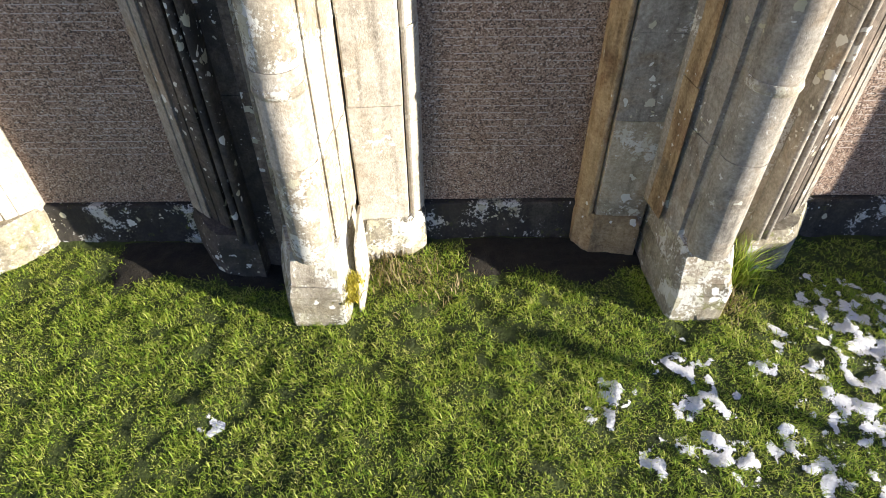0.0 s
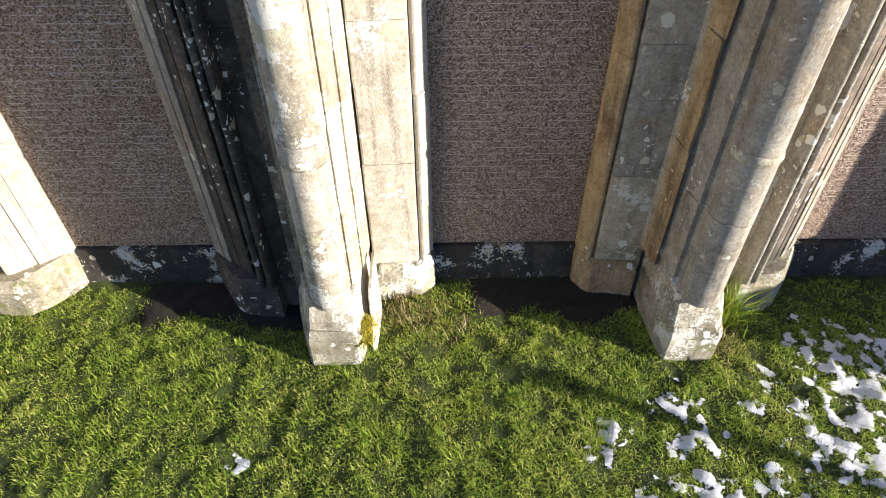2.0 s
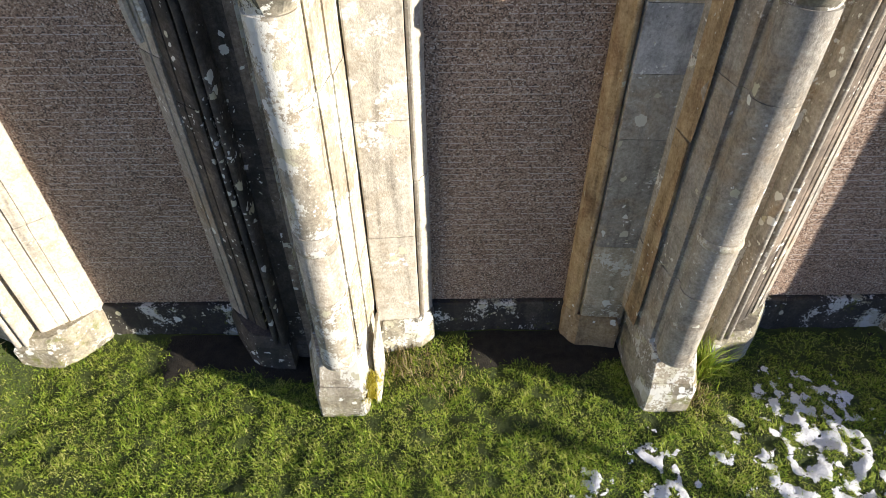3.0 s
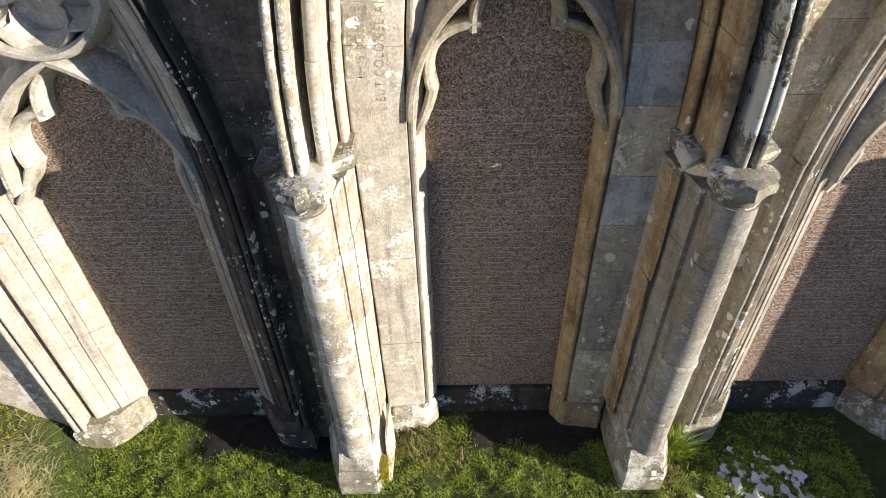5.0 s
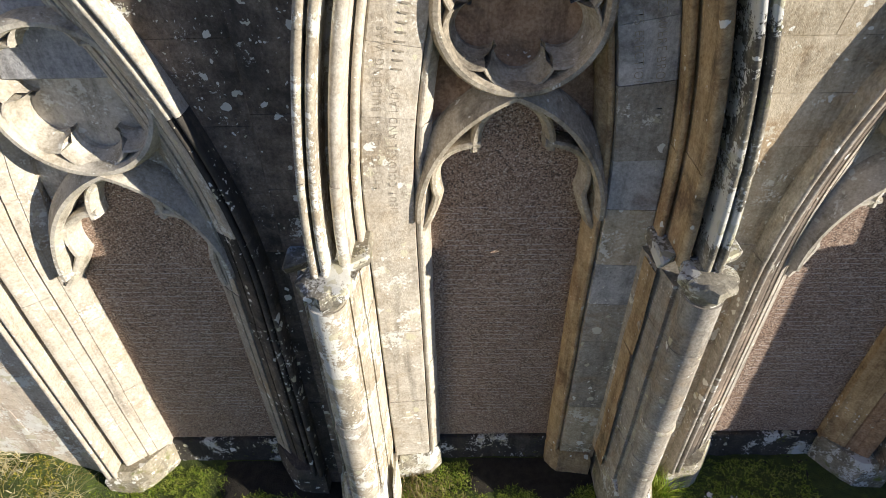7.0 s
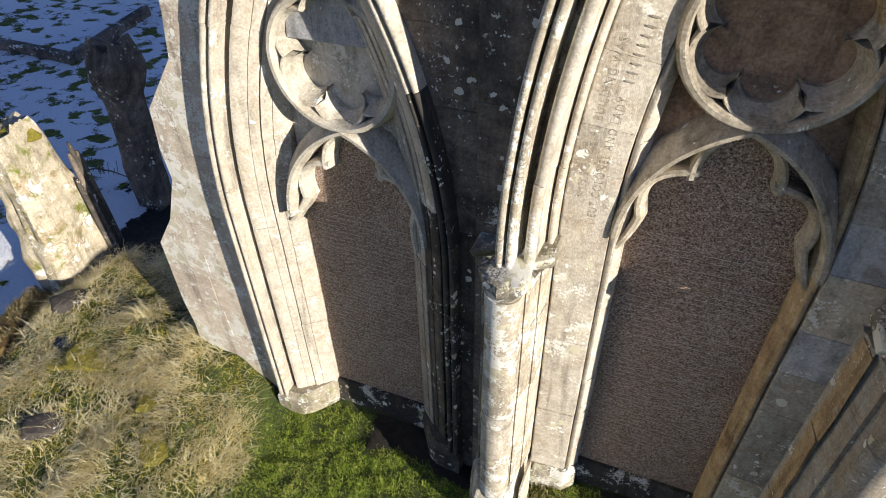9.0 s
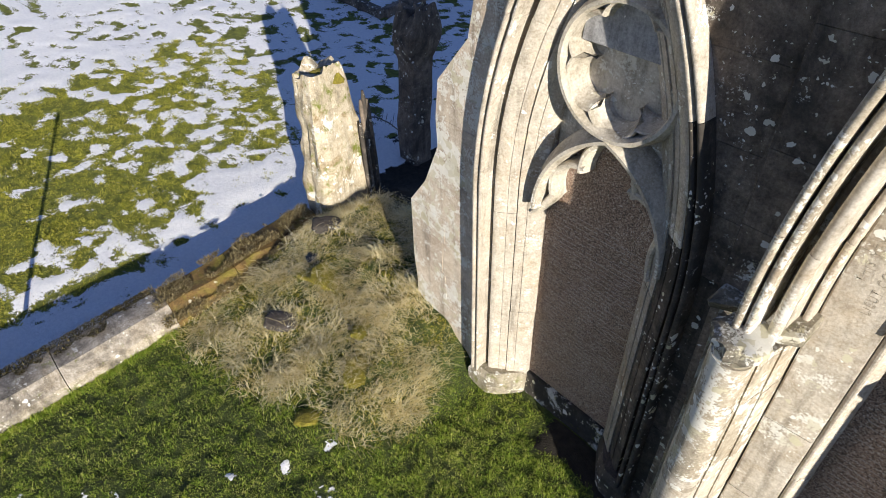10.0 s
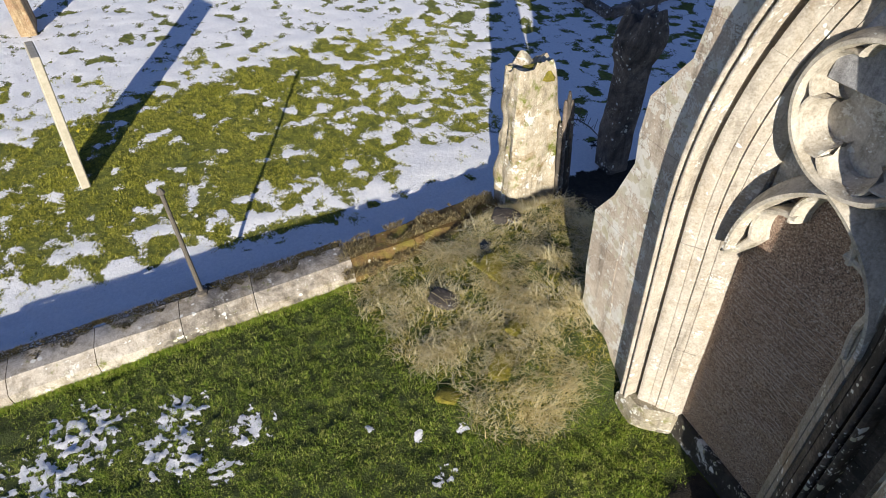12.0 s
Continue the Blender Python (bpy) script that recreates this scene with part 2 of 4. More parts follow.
SNOW = snow()
GRASS = blades("grass_blades", [(0.18, (0.05, 0.11, 0.016)), (0.36, (0.20, 0.335, 0.034)), (0.55, (0.40, 0.50, 0.06)), (0.78, (0.60, 0.58, 0.2))], 1.8)
STRAW = blades("dead_grass", [(0.22, (0.20, 0.15, 0.04)), (0.36, (0.56, 0.46, 0.18)), (0.50, (0.86, 0.74, 0.40)), (0.70, (0.95, 0.88, 0.62))], 2.0, 0.32)
MOSS = plain("moss", (0.13, 0.12, 0.012), (0.34, 0.28, 0.035), 22, 0.95, 0.9, 0.02)
WOOD = plain("pale_stone_slab", (0.42, 0.38, 0.28), (0.56, 0.51, 0.4), 14, 0.85)
MOSSGRASS = blades("moss_blades", [(0.2, (0.17, 0.15, 0.016)), (0.5, (0.46, 0.40, 0.045)), (0.8, (0.66, 0.56, 0.12))], 3.0, 0.25)
DARKMOSS = blades("dark_moss", [(0.2, (0.03, 0.025, 0.01)), (0.5, (0.08, 0.065, 0.025)), (0.8, (0.16, 0.13, 0.05))], 3.0, 0.1)
BANKGRASS = blades("bank_blades", [(0.2, (0.16, 0.18, 0.016)), (0.42, (0.36, 0.38, 0.04)), (0.7, (0.58, 0.54, 0.1))], 1.2, 0.3)
WITHERED = blades("withered_grass", [(0.2, (0.10, 0.075, 0.035)), (0.5, (0.26, 0.2, 0.09)), (0.8, (0.45, 0.38, 0.2))], 4.0, 0.15)
PETAL = plain("yellow_petals", (0.6, 0.5, 0.02), (0.8, 0.7, 0.05), 30, 0.6)


# ---------------------------------------------------------------- mesh helpers
def mesh_of(name, verts, faces, material, smooth=True):
    me = bpy.data.meshes.new(name)
    me.from_pydata([tuple(v) for v in verts], [], faces)
    me.materials.append(material)
    if smooth:
        me.polygons.foreach_set("use_smooth", [True] * len(me.polygons))
        me.set_sharp_from_angle(angle=radians(32))
    me.update()
    return me


def part(name, bm_or_me, material, parent, label=""):
    if isinstance(bm_or_me, bmesh.types.BMesh):
        me = bpy.data.meshes.new(name)
        bmesh.ops.recalc_face_normals(bm_or_me, faces=bm_or_me.faces)
        bm_or_me.to_mesh(me)
        bm_or_me.free()
        me.materials.append(material)
        me.polygons.foreach_set("use_smooth", [True] * len(me.polygons))
        me.set_sharp_from_angle(angle=radians(32))
    else:
        me = bm_or_me
    ob = new(name, me)
    ob.parent = parent
    if label:
        ob["label"] = label
    return ob


def solid(rings, caps=True):
    """A closed skin over rings of equal length (each a closed loop of points)."""
    k = len(rings[0])
    verts = [p for r in rings for p in r]
    faces = []
    for i in range(len(rings) - 1):
        for j in range(k):
            a, b2 = i * k + j, i * k + (j + 1) % k
            faces.append((a, b2, b2 + k, a + k))
    if caps:
        faces.append(tuple(range(k))[::-1])
        faces.append(tuple((len(rings) - 1) * k + j for j in range(k)))
    return verts, faces


def fixed_normals(me):
    bm = bmesh.new()
    bm.from_mesh(me)
    bmesh.ops.recalc_face_normals(bm, faces=bm.faces)
    bm.to_mesh(me)
    bm.free()
    return me


def solid_part(name, rings, material, parent, label="", caps=True):
    v, f = solid(rings, caps)
    me = mesh_of(name, v, f, material, False)
    fixed_normals(me)
    me.polygons.foreach_set("use_smooth", [True] * len(me.polygons))
    me.set_sharp_from_angle(angle=radians(32))
    return part(name, me, material, parent, label)


def block_mesh(name, corners, material, bevel=0.008):
    """A hexahedral stone from 4 bottom and 4 top corners, edges worn."""
    bm = bmesh.new()
    vs = [bm.verts.new(c) for c in corners]
    for f in ((0, 1, 2, 3), (4, 5, 6, 7), (0, 1, 5, 4), (1, 2, 6, 5), (2, 3, 7, 6), (3, 0, 4, 7)):
        bm.faces.new([vs[i] for i in f])
    bmesh.ops.recalc_face_normals(bm, faces=bm.faces)
    if bevel:
        bmesh.ops.bevel(bm, geom=bm.edges[:], offset=bevel, segments=1, affect='EDGES')
    me = bpy.data.meshes.new(name)
    bm.to_mesh(me)
    bm.free()
    me.materials.append(material)
    return me


def empty(name, at=(0, 0, 0)):
    ob = new(name)
    ob.location = at
    ob.empty_display_size = 0.1
    return ob


def arc(cx, cy, r, a0, a1, n):
    return [(cx + r * math.cos(radians(a0 + (a1 - a0) * i / n)), cy + r * math.sin(radians(a0 + (a1 - a0) * i / n))) for i in range(n + 1)]


# ---------------------------------------------------------------- the arcade: sweep of mouldings
BACK = 3.30      # depth to which the moulded stones reach
PANEL_Y = 3.10   # face of the granite
SILL = 0.28
HALF = 0.5
rng = random.Random(4)


class Bay:
    """A blind pointed arch: jambs rise to the springing, then curve on centres far across."""

    def __init__(self, cx, spring, radius):
        self.cx, self.zs, self.R = cx, spring, radius

    def at(self, side, d, u):
        """Point of the moulding at distance d out of the opening; u: metres up the jamb, then along the opening's arc."""
        if u <= self.zs:
            return self.cx + side * (HALF + d), u
        end = math.acos((self.R - HALF) / (self.R + d))
        full = math.acos((self.R - HALF) / self.R)
        f = min(1.0, (u - self.zs) / (full * self.R))
        a = f * full + (end - full) * f ** 8
        return self.cx + side * (HALF - self.R + (self.R + d) * math.cos(a)), self.zs + (self.R + d) * math.sin(a)

    def top(self):
        return self.zs + math.acos((self.R - HALF) / self.R) * self.R


def course(name, bay, side, profile, u0, u1, lengths, material, parent, joint=0.0025, steps=7):
    """Stones along a jamb and arch, each a length of the moulding with worn, slightly uneven bedding."""
    u = u0
    k = 0
    while u < u1 - 0.02:
        v = min(u1, u + lengths[k % len(lengths)] * rng.uniform(0.85, 1.15))
        if u1 - v < 0.12:
            v = u1
        k += 1
        jd, jy = rng.uniform(-0.003, 0.003), rng.uniform(-0.004, 0.004)
        n = 1 if v <= bay.zs else steps
        rings = []
        for i in range(n + 1):
            w = u + joint / 2 + (v - u - joint) * i / n
            ring = []
            for d, y in profile:
                x, z = bay.at(side, d + jd, w)
                ring.append((x, y + jy, z))
            ring.append((bay.at(side, profile[-1][0] + jd, w)[0], BACK, bay.at(side, profile[-1][0] + jd, w)[1]))
            ring.append((bay.at(side, profile[0][0] + jd, w)[0], BACK, bay.at(side, profile[0][0] + jd, w)[1]))
            rings.append(ring)
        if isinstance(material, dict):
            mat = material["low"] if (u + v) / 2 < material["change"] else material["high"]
        else:
            mat = material if not isinstance(material, (list, tuple)) else material[rng.randrange(len(material))]
        solid_part(name, rings, mat, parent)
        u = v


CENTRE = Bay(0.5, 2.95, 6.0)
LEFT = Bay(-2.0, 2.50, 3.9)
RIGHT = Bay(3.0, 2.50, 3.9)

SIDE_INNER = [(0.0, 3.09), (0.0, 3.035), (0.02, 3.015), (0.085, 2.955), (0.092, 2.96), (0.10, 2.945), (0.135, 2.915), (0.15, 2.905), (0.158, 2.92)]
SIDE_MID = [(0.16, 2.92), (0.165, 2.90), (0.215, 2.86), (0.221, 2.866), (0.228, 2.85), (0.275, 2.815), (0.30, 2.80), (0.315, 2.80), (0.322, 2.92)]
SIDE_HOOD = [(0.325, 2.97), (0.372, 2.97), (0.374, 2.745)] + arc(0.390, 2.708, 0.017, 160, 350, 6) + [(0.409, 2.73), (0.412, 2.79), (0.424, 2.79), (0.427, 2.73)] + arc(0.447, 2.70, 0.02, 190, 350, 6) + [(0.470, 2.72), (0.475, 2.75), (0.475, 2.85)]
MID_INNER = [(0.0, 3.09), (0.0, 3.02), (0.015, 2.985), (0.045, 2.955)] + arc(0.062, 2.935, 0.017, 140, 330, 5) + [(0.085, 2.935), (0.088, 2.95)]
MID_BAND = [(0.09, 2.945), (0.095, 2.905), (0.11, 2.898), (0.385, 2.878), (0.395, 2.885), (0.40, 2.90)]
MID_ARCH = [(0.40, 2.90), (0.402, 2.83)] + arc(0.421, 2.79, 0.021, 140, 330, 6) + [(0.443, 2.81), (0.448, 2.83), (0.454, 2.80), (0.462, 2.64)] + arc(0.492, 2.565, 0.034, 150, 340, 8) + [(0.528, 2.60), (0.533, 2.74)]
MID_HOOD = [(0.535, 2.76), (0.568, 2.76), (0.57, 2.50)] + arc(0.590, 2.455, 0.021, 160, 350, 6) + [(0.612, 2.48), (0.615, 2.54), (0.625, 2.54), (0.628, 2.48)] + arc(0.650, 2.445, 0.022, 190, 350, 6) + [(0.678, 2.47), (0.70, 2.62), (0.71, 2.76), (0.71, 2.85)]


def foil(points, n=7):
    """Smooth runs between cusps: each run is (x0, z0, x1, z1, bulge), an arc bowed outwards by bulge."""
    out = []
    for x0, z0, x1, z1, h in points:
        mx, mz = (x0 + x1) / 2, (z0 + z1) / 2
        dx, dz = x1 - x0, z1 - z0
        ln = math.hypot(dx, dz)
        nx, nz = dz / ln, -dx / ln
        for i in range(n + 1):
            t = i / n
            b = 4 * h * t * (1 - t)
            out.append((x0 + dx * t + nx * b, z0 + dz * t + nz * b))
    return out


def rib(name, path, section, parent, material, label="", closed=False):
    """Sweep a closed section (out, y) along a path in the wall's plane."""
    rings = []
    k = len(path)
    for i, (x, z) in enumerate(path):
        x0, z0 = path[(i - 1) % k] if closed or i > 0 else path[i]
        x1, z1 = path[(i + 1) % k] if closed or i < k - 1 else path[i]
        ln = math.hypot(x1 - x0, z1 - z0) or 1
        nx, nz = (z1 - z0) / ln, -(x1 - x0) / ln
        rings.append([(x + nx * o, y, z + nz * o) for o, y in section])
    if closed:
        rings.append(rings[0])
    return solid_part(name, rings, material, parent, label, caps=not closed)


def lobe_rib(name, runs, cx, zs, mirror, section, parent, material):
    """Foils that meet in points: each run is swept by itself, so that two neighbours close into a sharp cusp."""
    verts, faces = [], []
    for run in runs:
        path = foil([run], 9)
        rings = []
        for i, (x, z) in enumerate(path):
            x0, z0 = path[max(0, i - 1)]
            x1, z1 = path[min(len(path) - 1, i + 1)]
            ln = math.hypot(x1 - x0, z1 - z0)
            nx, nz = (z1 - z0) / ln, -(x1 - x0) / ln
            rings.append([(cx + mirror * (x + nx * o), y, zs + z + nz * o) for o, y in section])
        v, f = solid(rings)
        k = len(verts)
        verts += v
        faces += [tuple(q + k for q in face) for face in f]
    me = mesh_of(name, verts, faces, material, False)
    fixed_normals(me)
    me.polygons.foreach_set("use_smooth", [True] * len(me.polygons))
    me.set_sharp_from_angle(angle=radians(28))
    return part(name, me, material, parent)


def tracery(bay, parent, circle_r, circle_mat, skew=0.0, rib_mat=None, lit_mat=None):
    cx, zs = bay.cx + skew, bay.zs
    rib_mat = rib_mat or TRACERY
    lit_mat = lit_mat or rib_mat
    # pointed sub-arch: a narrow arris with a wide splay outside
    R, c = 0.889, 0.324
    a1 = math.acos(c / R)
    right = [(cx - c + R * math.cos(a1 * i / 14), zs + R * math.sin(a1 * i / 14)) for i in range(15)]
    sec = [(-0.035, 3.09), (-0.035, 2.975), (-0.02, 2.90), (-0.012, 2.875), (0.012, 2.872), (0.022, 2.89), (0.05, 2.95), (0.085, 3.0), (0.095, 3.09)]
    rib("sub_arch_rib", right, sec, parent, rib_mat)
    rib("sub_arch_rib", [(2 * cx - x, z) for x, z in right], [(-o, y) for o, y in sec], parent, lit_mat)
    # cusped trefoil head: foils a side, meeting in points
    sec = [(0.0, 3.095), (0.0, 3.03), (0.012, 2.985), (0.03, 2.955), (0.052, 2.95), (0.066, 2.965), (0.07, 3.09)]
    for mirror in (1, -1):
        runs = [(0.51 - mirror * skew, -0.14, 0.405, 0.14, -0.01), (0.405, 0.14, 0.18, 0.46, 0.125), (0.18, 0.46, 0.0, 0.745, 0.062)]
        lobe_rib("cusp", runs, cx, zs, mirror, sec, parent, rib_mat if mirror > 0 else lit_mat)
    # ring and foils above
    zc = zs + 0.86 + circle_r
    ring = [(cx + circle_r * math.cos(2 * math.pi * i / 48), zc + circle_r * math.sin(2 * math.pi * i / 48)) for i in range(48)]
    rib("ring", ring, [(0.05, 3.09), (0.05, 2.97), (0.03, 2.89), (0.012, 2.86), (-0.012, 2.86), (-0.024, 2.89), (-0.03, 2.95), (-0.03, 3.09)], parent, rib_mat, closed=True)
    lobes, re, ri = 6, 0.444 * circle_r, 0.30 * circle_r
    for k in range(lobes):
        mid = -90 + 360 / lobes * k
        lx, lz = cx + 0.55 * circle_r * math.cos(radians(mid)), zc + 0.55 * circle_r * math.sin(radians(mid))
        rings = []
        for i in range(15):
            f = -1 + 2 * i / 14
            a, b = radians(mid + 69 * f), radians(mid + 101 * f)
            rings.append([(lx + r * math.cos(q), y, lz + r * math.sin(q)) for r, y, q in (
                (ri, 3.077, b), (ri, 3.035, b), (ri + 0.012, 3.02, b), (re - 0.035, 2.985, a), (re - 0.02, 2.94, a), (re - 0.008, 2.905, a), (re + 0.004, 2.90, a), (re + 0.014, 2.92, a), (re + 0.016, 3.077, a))])
        solid_part("foil", rings, rib_mat, parent)
    # stone back above the sub-arch
    top = 5.9
    verts, faces = [], []
    m = 24
    for i in range(m + 1):
        x = -HALF - 0.02 + (2 * HALF + 0.04) * i / m
        ax = min(abs(x), 0.55)
        low = zs + math.sqrt(max(0.0, R * R - (ax + c) ** 2))
        verts += [(cx + x, PANEL_Y - 0.022, low), (cx + x, PANEL_Y - 0.022, top)]
        if i:
            a = 2 * i - 2
            faces.append((a, a + 2, a + 3, a + 1))
    part("tracery_back", mesh_of("tracery_back", verts, faces, circle_mat, False), circle_mat, parent)


def slab(parent, bay, rows_seed):
    """Granite tablet with worn lines of writing."""
    x0, x1, z0, z1 = bay.cx - 0.52, bay.cx + 0.52, SILL, bay.zs + 0.9
    me = block_mesh("granite_panel", [(x0, PANEL_Y, z0), (x1, PANEL_Y, z0), (x1, 3.2, z0), (x0, 3.2, z0), (x0, PANEL_Y, z1), (x1, PANEL_Y, z1), (x1, 3.2, z1), (x0, 3.2, z1)], GRANITE, 0.004)
    pan = part("granite_panel", me, GRANITE, parent, "speckled pink-brown granite tablet with worn inscription")
    r = random.Random(rows_seed)
    verts, faces = [], []
    z = bay.zs - 0.05
    while z > 0.62:
        x = bay.cx - 0.43 + r.uniform(0, 0.03)
        end = bay.cx + 0.43 - r.choice((0, 0, 0, 0.1, 0.25))
        while x < end:
            w = r.uniform(0.02, 0.085)
            if r.random() < 0.8:
                i = len(verts)
                h = 0.016
                verts += [(x, PANEL_Y - 0.0012, z), (x + w, PANEL_Y - 0.0012, z), (x + w, PANEL_Y - 0.0012, z + h * 0.35), (x, PANEL_Y - 0.0012, z + h * 0.35)]
                faces.append((i, i + 1, i + 2, i + 3))
            x += w + 0.014
        z -= 0.046
    part("inscription", mesh_of("inscription", verts, faces, FAINT, False), FAINT, pan, "worn unreadable lines of lettering")["kind"] = "stuff"
    return pan


def base_stone(name, parent, outline, z0, z1, splay, material=None):
    """A plinth: outline in plan, its top edge weathered back by splay."""
    material = material or PLINTH
    cx = sum(p[0] for p in outline) / len(outline)
    cy = max(p[1] for p in outline)
    top = [(x + (cx - x) * splay, y + (cy - y) * splay) for x, y in outline]
    rings = [[(x, y, z0) for x, y in outline], [(x, y, z1 - 0.07) for x, y in outline], [(x, y, z1) for x, y in top]]
    return solid_part(name, rings, material, parent)


def blind_arch(bay, kind, label, mats):
    root = tagged(empty("blind_arch", (bay.cx, PANEL_Y, 0)), label, "blind arch", "blind arches of the wall")
    root_inv = Matrix.Translation((-bay.cx, -PANEL_Y, 0))
    hold = root
    top = bay.top()
    before = set(bpy.data.objects)
    for side in (-1, 1):
        m = mats[side]
        if kind == "side":
            course("jamb_stone", bay, side, SIDE_INNER, 0.22, top, (1.1, 0.8, 1.3), m[0], hold)
            course("jamb_moulding", bay, side, SIDE_MID, 0.22, top, (0.9, 1.2, 0.8), m[1], hold)
            course("hood_mould", bay, side, SIDE_HOOD, 0.26, top, (1.3, 1.0, 1.2), m[2], hold)
            o = [(0.0, 3.2), (-0.01, 3.0), (0.16, 2.76), (0.24, 2.70), (0.49, 2.68), (0.5, 3.2)]
            base_stone("plinth", hold, [(bay.cx + side * (HALF + d), y) for d, y in o], -0.25, 0.30, 0.09, m[3] if len(m) > 3 else None)
        else:
            course("jamb_stone", bay, side, MID_INNER, 0.22, top, (0.8, 0.62, 0.7), m[0], hold)
            course("band_stone", bay, side, MID_BAND, 0.22, top, (0.46, 0.34, 0.52, 0.3), m[1], hold)
            course("arch_moulding", bay, side, MID_ARCH, 2.86, top, (0.55, 0.45), m[2], hold)
            course("hood_mould", bay, side, MID_HOOD, 2.86, top, (0.6, 0.75), m[3], hold)
            o = [(-0.01, 3.2), (-0.015, 2.97), (0.08, 2.87), (0.37, 2.83), (0.38, 3.2)]
            base_stone("plinth", hold, [(bay.cx + side * (HALF + d), y) for d, y in o], -0.25, 0.30, 0.09, m[4] if len(m) > 4 else None)
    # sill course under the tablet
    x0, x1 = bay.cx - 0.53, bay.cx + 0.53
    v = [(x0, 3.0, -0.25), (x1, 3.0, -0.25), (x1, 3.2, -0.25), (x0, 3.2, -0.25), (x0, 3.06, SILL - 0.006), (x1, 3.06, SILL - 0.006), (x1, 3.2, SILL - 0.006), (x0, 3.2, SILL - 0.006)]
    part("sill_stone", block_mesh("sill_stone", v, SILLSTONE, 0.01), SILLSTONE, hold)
    slab(hold, bay, int(bay.cx * 10) + 77)
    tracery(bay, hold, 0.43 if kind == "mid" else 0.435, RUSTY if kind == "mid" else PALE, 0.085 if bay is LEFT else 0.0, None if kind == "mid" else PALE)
    for ob in set(bpy.data.objects) - before:
        if ob.parent == root:
            ob.matrix_parent_inverse = root_inv
    return root


MID_ROOT = blind_arch(CENTRE, "mid", "carved sandstone blind arch with lettered band framing a granite tablet", {-1: (CREAM, CREAM, CREAM, SHAFT), 1: (OCHRE, (SLATE, GREYSTONE, SLATE, TAN), OCHRE, CAPSTONE, OCHRE)})
# upper right stones cream as if sunlit, lower ones dark for soot and shade
WEST_ROOT = blind_arch(LEFT, "side", "sunlit sandstone blind arch with cusped tracery over a granite tablet", {-1: (CREAM, CREAM, CREAM), 1: ({"low": GREYSTONE, "high": CREAM, "change": 2.9}, {"low": SOOT_SHADE, "high": CREAM, "change": 3.0}, {"low": SOOT_SHADE, "high": CREAM, "change": 3.1}, SOOT_SHADE)})
blind_arch(RIGHT, "side", "weathered sandstone blind arch with orange stains beside the pier", {-1: (GREYSTONE, SOOTY, GREYSTONE), 1: (OCHRE, RUSTY, SOOTY)})


